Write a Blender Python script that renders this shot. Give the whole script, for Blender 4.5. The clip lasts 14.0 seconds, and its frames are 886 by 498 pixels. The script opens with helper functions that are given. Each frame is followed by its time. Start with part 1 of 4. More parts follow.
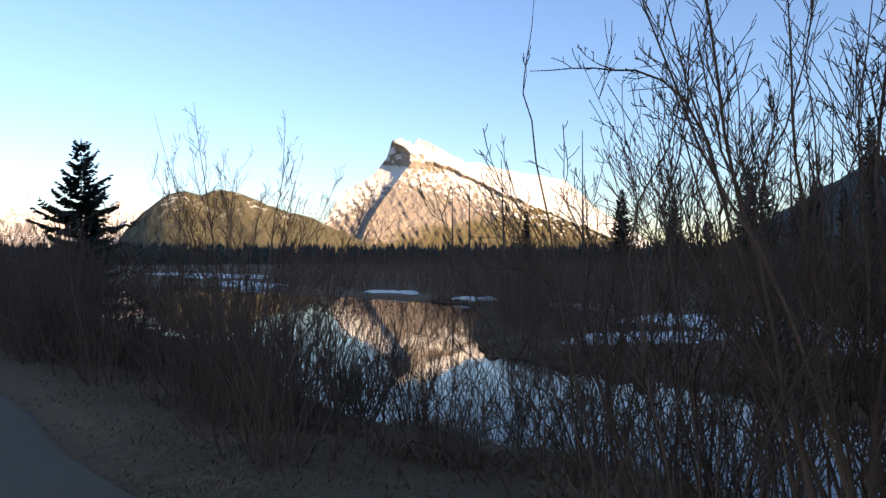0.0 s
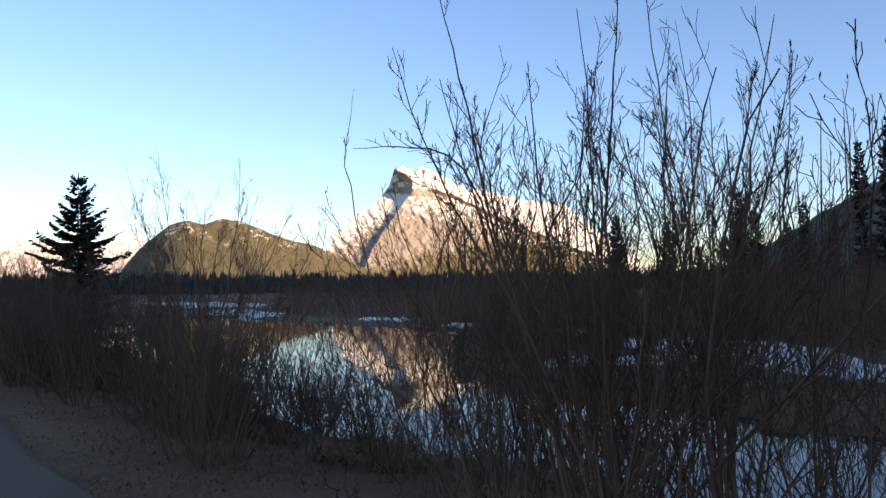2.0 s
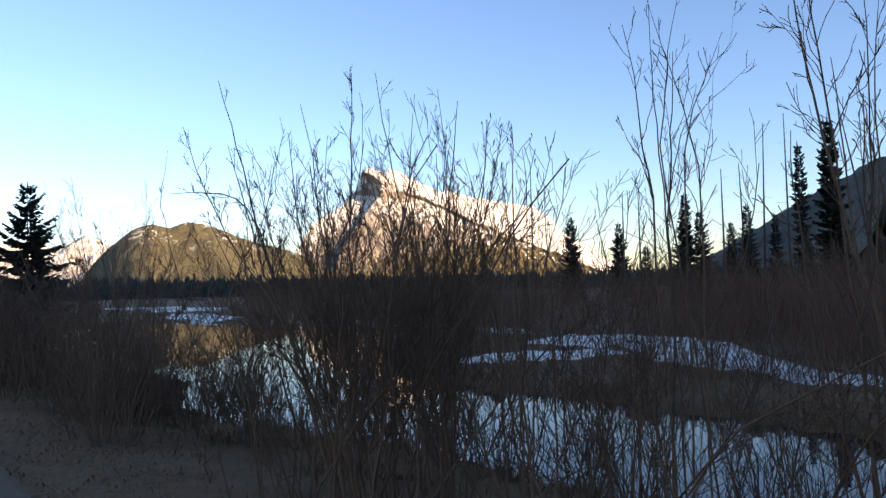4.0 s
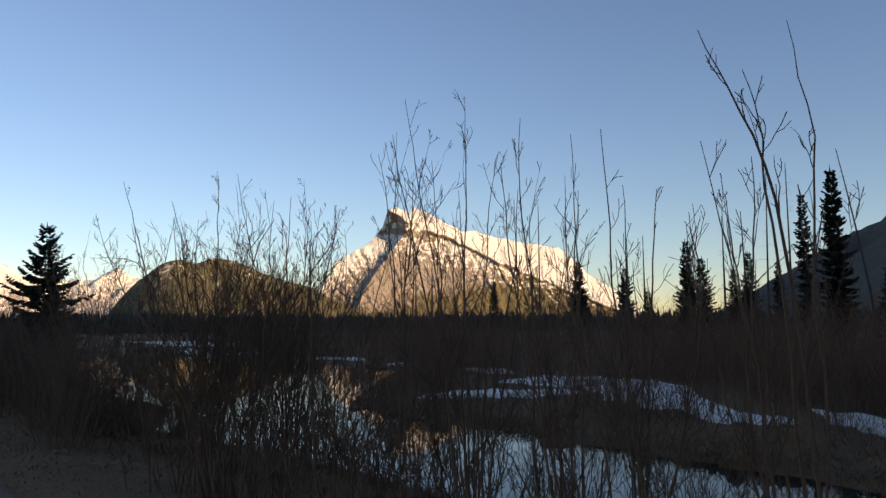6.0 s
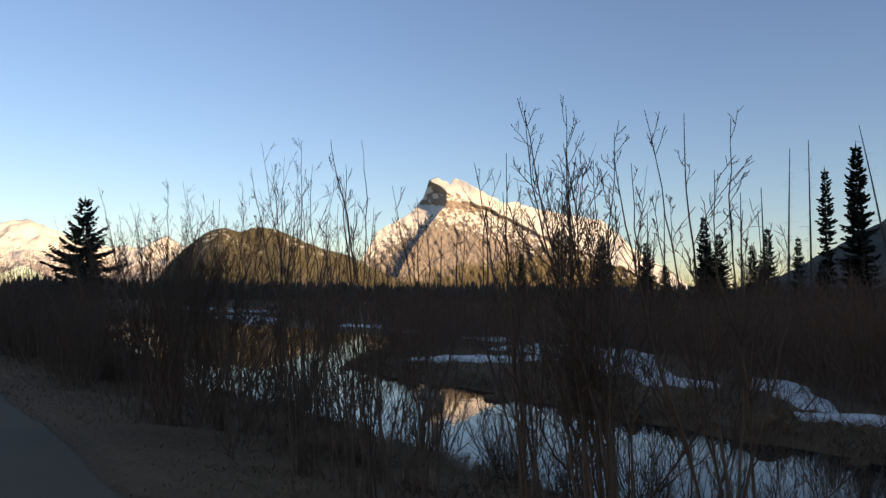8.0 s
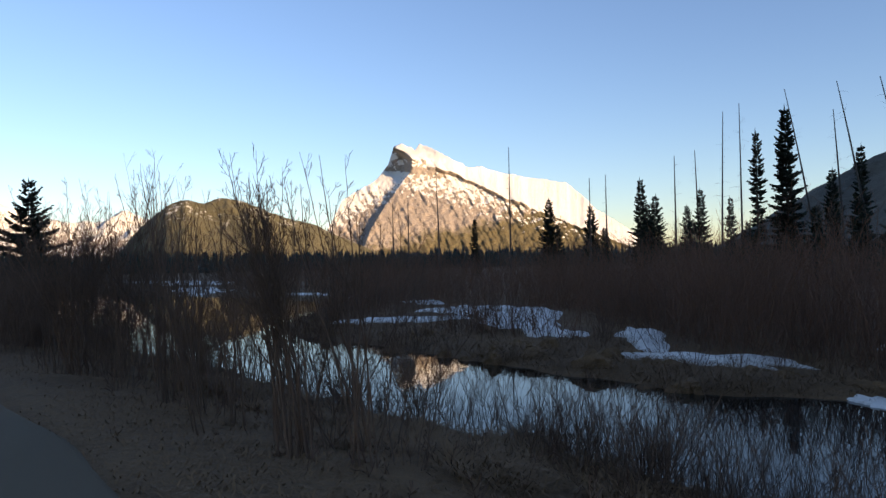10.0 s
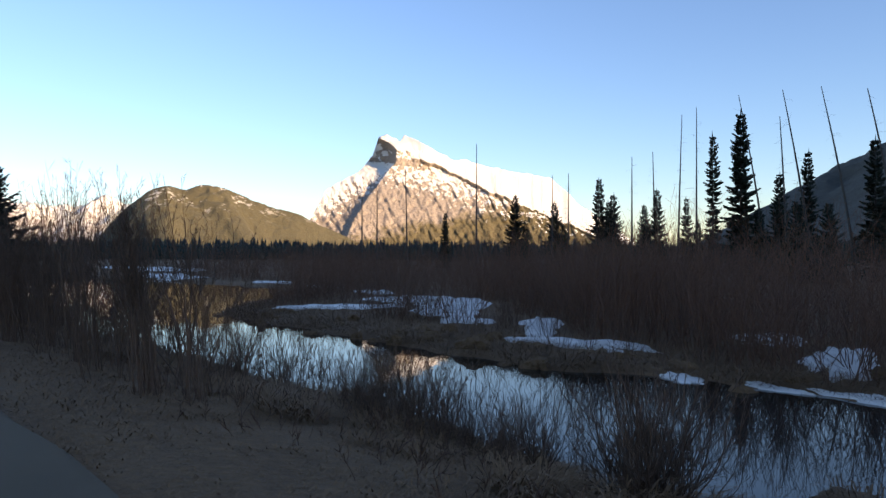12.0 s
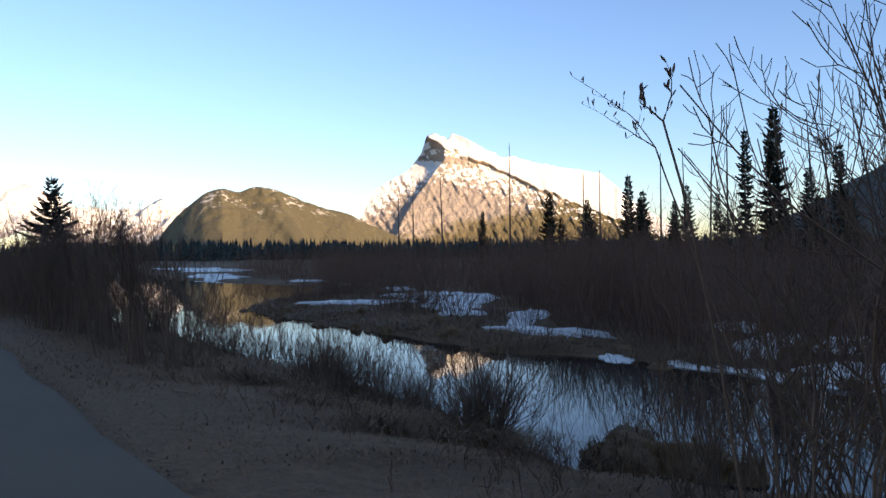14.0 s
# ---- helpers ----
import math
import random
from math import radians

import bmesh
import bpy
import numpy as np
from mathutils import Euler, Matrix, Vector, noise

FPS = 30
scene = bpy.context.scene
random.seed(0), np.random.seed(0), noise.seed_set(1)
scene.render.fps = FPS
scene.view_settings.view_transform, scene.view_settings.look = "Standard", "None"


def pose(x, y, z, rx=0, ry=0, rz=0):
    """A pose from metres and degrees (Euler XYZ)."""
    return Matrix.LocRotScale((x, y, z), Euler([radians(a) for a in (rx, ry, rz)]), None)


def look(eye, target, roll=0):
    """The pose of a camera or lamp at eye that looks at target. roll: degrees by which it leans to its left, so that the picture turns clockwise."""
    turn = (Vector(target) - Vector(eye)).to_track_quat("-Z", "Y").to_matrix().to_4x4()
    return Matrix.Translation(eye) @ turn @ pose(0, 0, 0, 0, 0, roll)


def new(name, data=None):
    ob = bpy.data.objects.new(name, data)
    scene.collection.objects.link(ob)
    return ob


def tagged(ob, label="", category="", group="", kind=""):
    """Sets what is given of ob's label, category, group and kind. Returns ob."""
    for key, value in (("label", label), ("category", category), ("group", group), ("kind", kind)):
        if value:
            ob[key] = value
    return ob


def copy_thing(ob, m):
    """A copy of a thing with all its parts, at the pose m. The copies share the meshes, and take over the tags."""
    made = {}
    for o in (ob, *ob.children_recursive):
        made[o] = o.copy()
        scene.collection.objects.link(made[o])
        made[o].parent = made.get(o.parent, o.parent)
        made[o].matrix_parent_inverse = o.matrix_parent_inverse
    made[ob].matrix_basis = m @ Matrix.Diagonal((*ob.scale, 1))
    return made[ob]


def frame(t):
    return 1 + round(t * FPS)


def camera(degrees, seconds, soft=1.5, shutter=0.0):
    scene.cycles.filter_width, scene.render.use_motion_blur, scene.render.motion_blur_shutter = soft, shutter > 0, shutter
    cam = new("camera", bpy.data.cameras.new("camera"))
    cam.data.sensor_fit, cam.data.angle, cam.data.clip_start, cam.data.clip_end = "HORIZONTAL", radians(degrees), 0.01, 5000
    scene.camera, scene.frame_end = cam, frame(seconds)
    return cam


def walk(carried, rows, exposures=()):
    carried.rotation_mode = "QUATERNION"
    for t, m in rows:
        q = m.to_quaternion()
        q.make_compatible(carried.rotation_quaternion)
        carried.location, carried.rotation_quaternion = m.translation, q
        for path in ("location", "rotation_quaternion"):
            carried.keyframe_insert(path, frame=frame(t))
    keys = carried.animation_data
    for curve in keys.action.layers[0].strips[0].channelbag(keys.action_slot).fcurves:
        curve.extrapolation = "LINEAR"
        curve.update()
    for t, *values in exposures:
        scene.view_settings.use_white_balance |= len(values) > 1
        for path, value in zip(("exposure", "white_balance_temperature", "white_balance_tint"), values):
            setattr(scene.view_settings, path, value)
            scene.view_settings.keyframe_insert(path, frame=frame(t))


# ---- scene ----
cam = camera(62.19, 14.0, soft=1.45)
EYE = 2.4  # metres above the water


def eye(x, y, yaw, pitch, roll):
    return pose(x, y, EYE, 90 + pitch, 0, yaw) @ pose(0, 0, 0, 0, 0, roll)


PATH = [
    (0.0, eye(0.000, -0.000, -3.51, 0.89, -0.22)),
    (0.5, eye(0.151, -0.204, -4.55, 1.21, -0.32)),
    (1.0, eye(0.320, -0.432, -3.70, 2.22, 0.26)),
    (1.5, eye(0.522, -0.705, -3.02, 2.99, 0.06)),
    (2.0, eye(0.746, -1.007, -3.28, 3.00, -0.76)),
    (2.5, eye(1.004, -1.355, -3.99, 2.55, -0.97)),
    (3.0, eye(1.284, -1.733, -4.57, 1.97, -1.13)),
    (3.5, eye(1.589, -2.145, -5.00, 2.11, -1.45)),
    (3.7, eye(1.717, -2.319, -5.69, 2.45, -1.38)),
    (5.8, eye(3.363, -4.540, -4.32, 6.06, -0.37)),
    (6.0, eye(3.536, -4.774, -3.83, 6.21, -0.26)),
    (6.5, eye(3.975, -5.367, -2.95, 6.64, 0.71)),
    (7.0, eye(4.427, -5.977, -2.13, 6.76, 0.93)),
    (7.5, eye(4.893, -6.606, -1.42, 5.03, 1.48)),
    (8.0, eye(5.358, -7.234, -0.64, 3.92, 0.65)),
    (8.5, eye(5.836, -7.879, -1.65, 4.21, -0.32)),
    (9.0, eye(6.301, -8.507, -3.26, 3.76, -1.10)),
    (9.2, eye(6.487, -8.757, -3.11, 2.98, -1.23)),
    (11.3, eye(8.496, -11.469, -3.22, 0.75, -0.24)),
    (11.5, eye(8.678, -11.716, -3.19, 0.84, 0.01)),
    (12.0, eye(9.126, -12.320, -4.49, 0.65, 0.21)),
    (12.5, eye(9.558, -12.903, -5.22, 0.32, 0.02)),
    (13.0, eye(10.006, -13.508, -5.56, -0.42, -0.10)),
    (13.5, eye(10.472, -14.137, -1.78, -1.63, -0.09)),
    (14.0, eye(10.929, -14.754, -0.61, 0.49, -0.56)),
]
EXPOSURES = [(t, stops, warmth, 30) for t, stops, warmth in ((0.0, 1.42, 6650), (2.6, 1.43, 6650), (3.7, 1.58, 6650), (5.8, 0.8, 7350), (7.5, 0.8, 7350), (9.2, 1.0, 7050), (11.3, 1.28, 6600), (14.0, 1.38, 6550))]
walk(cam, PATH, EXPOSURES)

# ---- light: low sun behind a range, clear sky ----
SUN_AZ, SUN_EL = 132.0, 6.2  # degrees clockwise from the view axis, above the horizon
world = bpy.data.worlds.new("sky")
scene.world = world
world.use_nodes = True
wn = world.node_tree
sky = wn.nodes.new("ShaderNodeTexSky")
sky.sky_type, sky.sun_disc = "NISHITA", False
sky.sun_elevation, sky.sun_rotation = radians(SUN_EL), radians(SUN_AZ)
sky.altitude, sky.air_density, sky.dust_density, sky.ozone_density = 1400, 1.15, 0.0, 2.75
wn.links.new(sky.outputs[0], wn.nodes["Background"].inputs[0])
wn.nodes["Background"].inputs[1].default_value = 0.145
sun = new("sun", bpy.data.lights.new("sun", "SUN"))
sun.data.energy, sun.data.angle, sun.data.color = 5.0, radians(0.5), (1.0, 0.79, 0.46)
to_sun = Vector((math.sin(radians(SUN_AZ)) * math.cos(radians(SUN_EL)), math.cos(radians(SUN_AZ)) * math.cos(radians(SUN_EL)), math.sin(radians(SUN_EL))))
sun.matrix_world = look(to_sun * 50, (0, 0, 0))

# ---- plan: a runs along the road, b across it towards the pond ----
HEAD = radians(36.53)
ALONG = Vector((-math.sin(HEAD), math.cos(HEAD), 0))
ACROSS = Vector((math.cos(HEAD), math.sin(HEAD), 0))
ROAD_Z = 0.9


def place(a, b, z=0.0):
    return ALONG * a + ACROSS * b + Vector((0, 0, z))


def place_np(a, b):
    return ALONG.x * a + ACROSS.x * b, ALONG.y * a + ACROSS.y * b


def smooth(lo, hi, x):
    t = np.clip((x - lo) / (hi - lo), 0, 1)
    return t * t * (3 - 2 * t)


def wave(a, b, scale, seed):
    """Soft cheap unevenness, about -1 to 1, over the plan."""
    r = np.random.RandomState(seed)
    out = 0
    for k in range(6):
        ang, ph, fr = r.uniform(0, 6.28), r.uniform(0, 6.28), (1.6 ** k) / scale
        out = out + np.sin((a * math.cos(ang) + b * math.sin(ang)) * fr + ph) * 0.62 ** k
    return out / 2.2


def near_shore(a):
    return 6.25 + 0.3 * wave(a, 0 * a, 1.6, 3) + 0.6 * smooth(-9.5, -7, a) * smooth(-7, -3, -a) + 2.4 * smooth(11, 19, a) + 4.0 * smooth(45, 80, a) + 1.3 * smooth(13.2, 15.5, -a)


def far_shore(a):
    return 12.3 + 0.4 * wave(a, 0 * a, 1.9, 5) + 1.0 * smooth(4, 9, -a) + 14.5 * smooth(11, 32, a) - 14 * smooth(58, 84, a)


def ground_z(a, b):
    """Height of the ground over the plan."""
    rough = 0.07 * wave(a, b, 0.45, 7) + 0.07 * wave(a, b, 2.2, 8)
    n, f = near_shore(a), far_shore(a)
    t = np.clip((b - 1.9) / (n - 1.9), 0, 1.4)
    bank = ROAD_Z - (ROAD_Z - 0.02) * t ** 1.2 - 0.9 * np.clip(t - 1.0, 0, 0.4)
    bank = bank + rough * smooth(1.9, 3.0, b)
    far = -0.35 + 0.5 * smooth(-1.6, 1.2, b - f) + 0.25 * smooth(2, 30, b - f) + rough * 0.8
    mid = 0.5 * (n + f)
    z = np.where(b < mid, bank, far)
    z = np.maximum(z, -0.7)
    z = np.where(b < 1.9, ROAD_Z - 0.02, z)
    z = np.where(b < -6.5, ROAD_Z - 0.02 + 0.12 * smooth(-6.5, -12, b) * (1 + wave(a, b, 3, 9)), z)
    dist = np.hypot(a, b)
    return z + 1.5 * smooth(150, 900, dist)


# ---- mesh helpers ----
def mesh_of(name, verts, quads=None, tris=None, material=None, smooth_faces=False, material_index=None, materials=()):
    me = bpy.data.meshes.new(name)
    verts = np.asarray(verts, np.float32)
    parts_ = [np.asarray(q, np.int32) for q in (quads, tris) if q is not None and len(q)]
    loops = np.concatenate([q.ravel() for q in parts_])
    sizes = np.concatenate([np.full(len(q), q.shape[1], np.int32) for q in parts_])
    starts = np.concatenate([[0], np.cumsum(sizes)[:-1]]).astype(np.int32)
    me.vertices.add(len(verts))
    me.vertices.foreach_set("co", verts.ravel())
    me.loops.add(len(loops))
    me.loops.foreach_set("vertex_index", loops)
    me.polygons.add(len(sizes))
    me.polygons.foreach_set("loop_start", starts)
    me.polygons.foreach_set("loop_total", sizes)
    if smooth_faces:
        me.polygons.foreach_set("use_smooth", np.ones(len(sizes), bool))
    for m in ([material] if material else list(materials)):
        me.materials.append(m)
    if material_index is not None:
        me.polygons.foreach_set("material_index", np.asarray(material_index, np.int32))
    me.update(calc_edges=True)
    me.validate()
    return me


def thing(name, at, label, category, group="", kind="", data=None):
    ob = new(name, data)
    ob.matrix_world = at if isinstance(at, Matrix) else Matrix.Translation(at)
    return tagged(ob, label, category, group, kind)


def part(name, me, parent, label=""):
    ob = new(name, me)
    ob.parent = parent
    return tagged(ob, label)


def grid_mesh(name, us, vs, func, material, smooth_faces=True):
    """A sheet over the grid us x vs; func gives x, y, z arrays."""
    U, V = np.meshgrid(us, vs, indexing="ij")
    X, Y, Z = func(U, V)
    verts = np.stack([X, Y, Z], -1).reshape(-1, 3)
    n, m = U.shape
    i = np.arange(n * m).reshape(n, m)
    quads = np.stack([i[:-1, :-1], i[1:, :-1], i[1:, 1:], i[:-1, 1:]], -1).reshape(-1, 4)
    return mesh_of(name, verts, quads, material=material, smooth_faces=smooth_faces)


class Tubes:
    """Collects tapered round twigs, many at once."""

    def __init__(self):
        self.v, self.q, self.count = [], [], 0

    def add(self, P, R, sides=3):
        m, n, _ = P.shape
        T = np.gradient(P, axis=1)
        T /= np.linalg.norm(T, axis=2, keepdims=True) + 1e-9
        ref = np.where(np.abs(T[..., 2:3]) > 0.9, [[[1.0, 0, 0]]], [[[0, 0, 1.0]]])
        A = np.cross(T, ref)
        A /= np.linalg.norm(A, axis=2, keepdims=True) + 1e-9
        B = np.cross(T, A)
        ang = np.arange(sides) * 2 * math.pi / sides
        ring = A[:, :, None] * np.cos(ang)[None, None, :, None] + B[:, :, None] * np.sin(ang)[None, None, :, None]
        V = P[:, :, None] + ring * R[:, :, None, None]
        idx = self.count + np.arange(m * n * sides).reshape(m, n, sides)
        nxt = np.roll(idx, -1, axis=2)
        q = np.stack([idx[:, :-1], nxt[:, :-1], nxt[:, 1:], idx[:, 1:]], -1).reshape(-1, 4)
        self.v.append(V.reshape(-1, 3))
        self.q.append(q)
        self.count += m * n * sides

    def mesh(self, name, material):
        return mesh_of(name, np.concatenate(self.v), np.concatenate(self.q), material=material, smooth_faces=True)


def stems(r, base, direction, length, radius, n=7, wobble=0.12, lift=0.25):
    """Curving shoots: base, direction (m, 3); length, radius (m)."""
    m = len(base)
    P = np.zeros((m, n, 3))
    P[:, 0] = base
    d = direction / np.linalg.norm(direction, axis=1, keepdims=True)
    step = length / (n - 1)
    for k in range(1, n):
        d = d + r.normal(0, wobble, (m, 3)) + np.array([0, 0, lift / n])
        d /= np.linalg.norm(d, axis=1, keepdims=True)
        P[:, k] = P[:, k - 1] + d * step[:, None]
    R = radius[:, None] * np.linspace(1, 0.3, n)[None]
    return P, R


def children(r, P, R, count, lo, hi, length, spread, n=4, lift=0.5, wobble=0.15, thin=0.55):
    """Side twigs on shoots P."""
    m, k, _ = P.shape
    t = r.uniform(lo, hi, (m, count)) * (k - 1)
    i = np.clip(t.astype(int), 0, k - 2)
    f = (t - i)[..., None]
    row = np.arange(m)[:, None]
    base = P[row, i] * (1 - f) + P[row, i + 1] * f
    tan = P[row, i + 1] - P[row, i]
    tan = tan / (np.linalg.norm(tan, axis=2, keepdims=True) + 1e-9)
    side = r.normal(0, 1, (m, count, 3))
    side -= tan * np.sum(side * tan, 2, keepdims=True)
    side /= np.linalg.norm(side, axis=2, keepdims=True) + 1e-9
    d = tan * np.cos(spread) + side * np.sin(spread)
    total = np.linalg.norm(np.diff(P, axis=1), axis=2).sum(1)
    L = (total[:, None] * length * r.uniform(0.5, 1.2, (m, count)) * (1.15 - 0.6 * t / (k - 1))).ravel()
    rad = ((R[row, i] * thin) * r.uniform(0.7, 1.0, (m, count))).ravel()
    return stems(r, base.reshape(-1, 3), d.reshape(-1, 3), L, rad, n, wobble, lift)


# ---- materials ----
def material(name, rough=0.8):
    m = bpy.data.materials.new(name)
    m.use_nodes = True
    nt = m.node_tree
    bsdf = nt.nodes["Principled BSDF"]
    bsdf.inputs["Roughness"].default_value = rough
    return m, nt, bsdf


def noise_node(nt, scale, detail=4.0, coord=None, rough=0.55):
    n = nt.nodes.new("ShaderNodeTexNoise")
    n.inputs["Scale"].default_value = scale
    n.inputs["Detail"].default_value = detail
    n.inputs["Roughness"].default_value = rough
    if coord:
        nt.links.new(coord, n.inputs["Vector"])
    return n.outputs["Fac"]


def ramp(nt, fac, stops):
    n = nt.nodes.new("ShaderNodeValToRGB")
    while len(n.color_ramp.elements) < len(stops):
        n.color_ramp.elements.new(0.5)
    for e, (p, c) in zip(n.color_ramp.elements, stops):
        e.position, e.color = p, (*c, 1)
    nt.links.new(fac, n.inputs[0])
    return n.outputs[0]


def mix(nt, fac, a, b):
    n = nt.nodes.new("ShaderNodeMix")
    n.data_type = "RGBA"
    for value, socket in ((fac, n.inputs[0]), (a, n.inputs[6]), (b, n.inputs[7])):
        if hasattr(value, "is_linked"):
            nt.links.new(value, socket)
        else:
            socket.default_value = value if isinstance(value, float) else (*value, 1)
    return n.outputs[2]


def maths(nt, op, a, b=0.0, clamp=False):
    n = nt.nodes.new("ShaderNodeMath")
    n.operation, n.use_clamp = op, clamp
    for value, socket in ((a, n.inputs[0]), (b, n.inputs[1])):
        if hasattr(value, "is_linked"):
            nt.links.new(value, socket)
        else:
            socket.default_value = value
    return n.outputs[0]


def bump(nt, bsdf, height, strength, distance):
    n = nt.nodes.new("ShaderNodeBump")
    n.inputs["Strength"].default_value, n.inputs["Distance"].default_value = strength, distance
    nt.links.new(height, n.inputs["Height"])
    nt.links.new(n.outputs[0], bsdf.inputs["Normal"])


def geo(nt):
    return nt.nodes.new("ShaderNodeNewGeometry").outputs["Position"]


def axis(nt, vec, which):
    n = nt.nodes.new("ShaderNodeSeparateXYZ")
    nt.links.new(vec, n.inputs[0])
    return n.outputs[which]


def mat_bark(name, dark, light, scale=30.0):
    m, nt, b = material(name, 0.85)
    g = geo(nt)
    f = noise_node(nt, scale, 3, g)
    rnd = nt.nodes.new("ShaderNodeObjectInfo").outputs["Random"]
    isl = nt.nodes.new("ShaderNodeNewGeometry").outputs["Random Per Island"]
    f2 = maths(nt, "ADD", maths(nt, "MULTIPLY", f, 0.6), maths(nt, "MULTIPLY", isl, 0.4))
    f3 = maths(nt, "ADD", maths(nt, "MULTIPLY", f2, 0.8), maths(nt, "MULTIPLY", rnd, 0.2))
    nt.links.new(ramp(nt, f3, [(0.25, dark), (0.75, light)]), b.inputs["Base Color"])
    return m


def mat_ground():
    m, nt, b = material("bank_soil", 0.95)
    g = geo(nt)
    big, fine = noise_node(nt, 0.35, 5, g), noise_node(nt, 9.0, 6, g, 0.7)
    c1 = ramp(nt, big, [(0.3, (0.10, 0.05, 0.021)), (0.7, (0.25, 0.127, 0.048))])
    c2 = ramp(nt, fine, [(0.3, (0.07, 0.036, 0.016)), (0.7, (0.26, 0.132, 0.051))])
    nt.links.new(mix(nt, 0.55, c1, c2), b.inputs["Base Color"])
    bump(nt, b, fine, 0.8, 0.08)
    return m


def mat_road():
    m, nt, b = material("asphalt", 0.85)
    g = geo(nt)
    big, fine = noise_node(nt, 0.5, 4, g), noise_node(nt, 160.0, 2, g)
    c1 = ramp(nt, big, [(0.3, (0.078, 0.05, 0.024)), (0.7, (0.125, 0.08, 0.038))])
    c2 = ramp(nt, fine, [(0.3, (0.058, 0.037, 0.018)), (0.7, (0.21, 0.135, 0.064))])
    nt.links.new(mix(nt, 0.4, c1, c2), b.inputs["Base Color"])
    bump(nt, b, fine, 0.4, 0.01)
    return m


def mat_water():
    m, nt, b = material("pond_water", 0.015)
    b.inputs["Base Color"].default_value = (0.012, 0.014, 0.013, 1)
    b.inputs["IOR"].default_value = 1.33
    g = geo(nt)
    bump(nt, b, noise_node(nt, 2.2, 3, g), 0.06, 0.02)
    return m


def mat_snow():
    m, nt, b = material("old_snow", 0.6)
    g = geo(nt)
    big, fine = noise_node(nt, 1.4, 5, g), noise_node(nt, 22.0, 5, g)
    nt.links.new(ramp(nt, big, [(0.3, (0.58, 0.51, 0.44)), (0.6, (0.84, 0.77, 0.68))]), b.inputs["Base Color"])
    bump(nt, b, maths(nt, "ADD", big, maths(nt, "MULTIPLY", fine, 0.3)), 0.6, 0.08)
    return m


def mat_mountain(name, snow_line, snow_soft, forest_top, rock, forest, snow_scale=0.012, east_fall=0.0, west_fall=0.0, speckle=0.0):
    """Forest below, rock above, snow from about snow_line up, in streaks; the snow line falls off to both sides of the summit."""
    m, nt, b = material(name, 0.9)
    g = geo(nt)
    z, x = axis(nt, g, 2), axis(nt, g, 0)
    big = noise_node(nt, snow_scale, 6, g, 0.65)
    fine = noise_node(nt, 0.09, 7, g, 0.75)
    stretch = nt.nodes.new("ShaderNodeVectorMath")
    stretch.operation = "MULTIPLY"
    nt.links.new(g, stretch.inputs[0])
    stretch.inputs[1].default_value = (1.0, 0.35, 0.16)
    streak = maths(nt, "ADD", maths(nt, "MULTIPLY", noise_node(nt, 0.05, 6, stretch.outputs[0], 0.65), 0.6), maths(nt, "MULTIPLY", noise_node(nt, 0.16, 4, stretch.outputs[0], 0.6), 0.4))
    rockc = ramp(nt, fine, [(0.3, tuple(c * 0.6 for c in rock)), (0.7, tuple(min(1, c * 1.35) for c in rock))])
    forc = ramp(nt, fine, [(0.3, tuple(c * 0.72 for c in forest)), (0.7, tuple(c * 1.22 for c in forest))])
    wob = maths(nt, "MULTIPLY", maths(nt, "SUBTRACT", big, 0.5), 260.0)
    tree = maths(nt, "DIVIDE", maths(nt, "SUBTRACT", maths(nt, "ADD", forest_top, maths(nt, "MULTIPLY", x, 0.25 if east_fall else 0.0)), maths(nt, "ADD", z, wob)), 70.0, True)
    base = mix(nt, tree, rockc, forc)
    str_ = maths(nt, "MULTIPLY", maths(nt, "SUBTRACT", streak, 0.5), 7.0 * snow_soft)
    nz = axis(nt, nt.nodes.new("ShaderNodeNewGeometry").outputs["Normal"], 2)
    steep = maths(nt, "MULTIPLY", maths(nt, "MAXIMUM", maths(nt, "SUBTRACT", 0.42, nz), 0.0), 2000.0)
    gentle = maths(nt, "MULTIPLY", maths(nt, "MINIMUM", maths(nt, "SUBTRACT", nz, 0.72), 0.12), 520.0)
    level = maths(nt, "SUBTRACT", maths(nt, "ADD", z, gentle), steep)
    east = maths(nt, "MULTIPLY", maths(nt, "MAXIMUM", x, 0.0), east_fall)
    west = maths(nt, "MULTIPLY", maths(nt, "MAXIMUM", maths(nt, "MULTIPLY", x, -1.0), 0.0), west_fall)
    level = maths(nt, "ADD", maths(nt, "ADD", level, west), east)
    cover = maths(nt, "DIVIDE", maths(nt, "SUBTRACT", maths(nt, "ADD", maths(nt, "ADD", level, str_), maths(nt, "MULTIPLY", wob, 0.35)), snow_line), snow_soft * 0.45, True)
    if speckle:
        spots = maths(nt, "MULTIPLY", maths(nt, "SUBTRACT", maths(nt, "ADD", noise_node(nt, 0.05, 5, g, 0.7), maths(nt, "MULTIPLY", big, 0.8)), speckle), 14.0, True)
        high = maths(nt, "DIVIDE", maths(nt, "SUBTRACT", z, 110.0), 80.0, True)
        cover = maths(nt, "MAXIMUM", cover, maths(nt, "MULTIPLY", maths(nt, "MULTIPLY", spots, high), 0.6))
    nt.links.new(mix(nt, cover, base, (0.76, 0.72, 0.63)), b.inputs["Base Color"])
    bump(nt, b, fine, 0.7, 6.0)
    return m


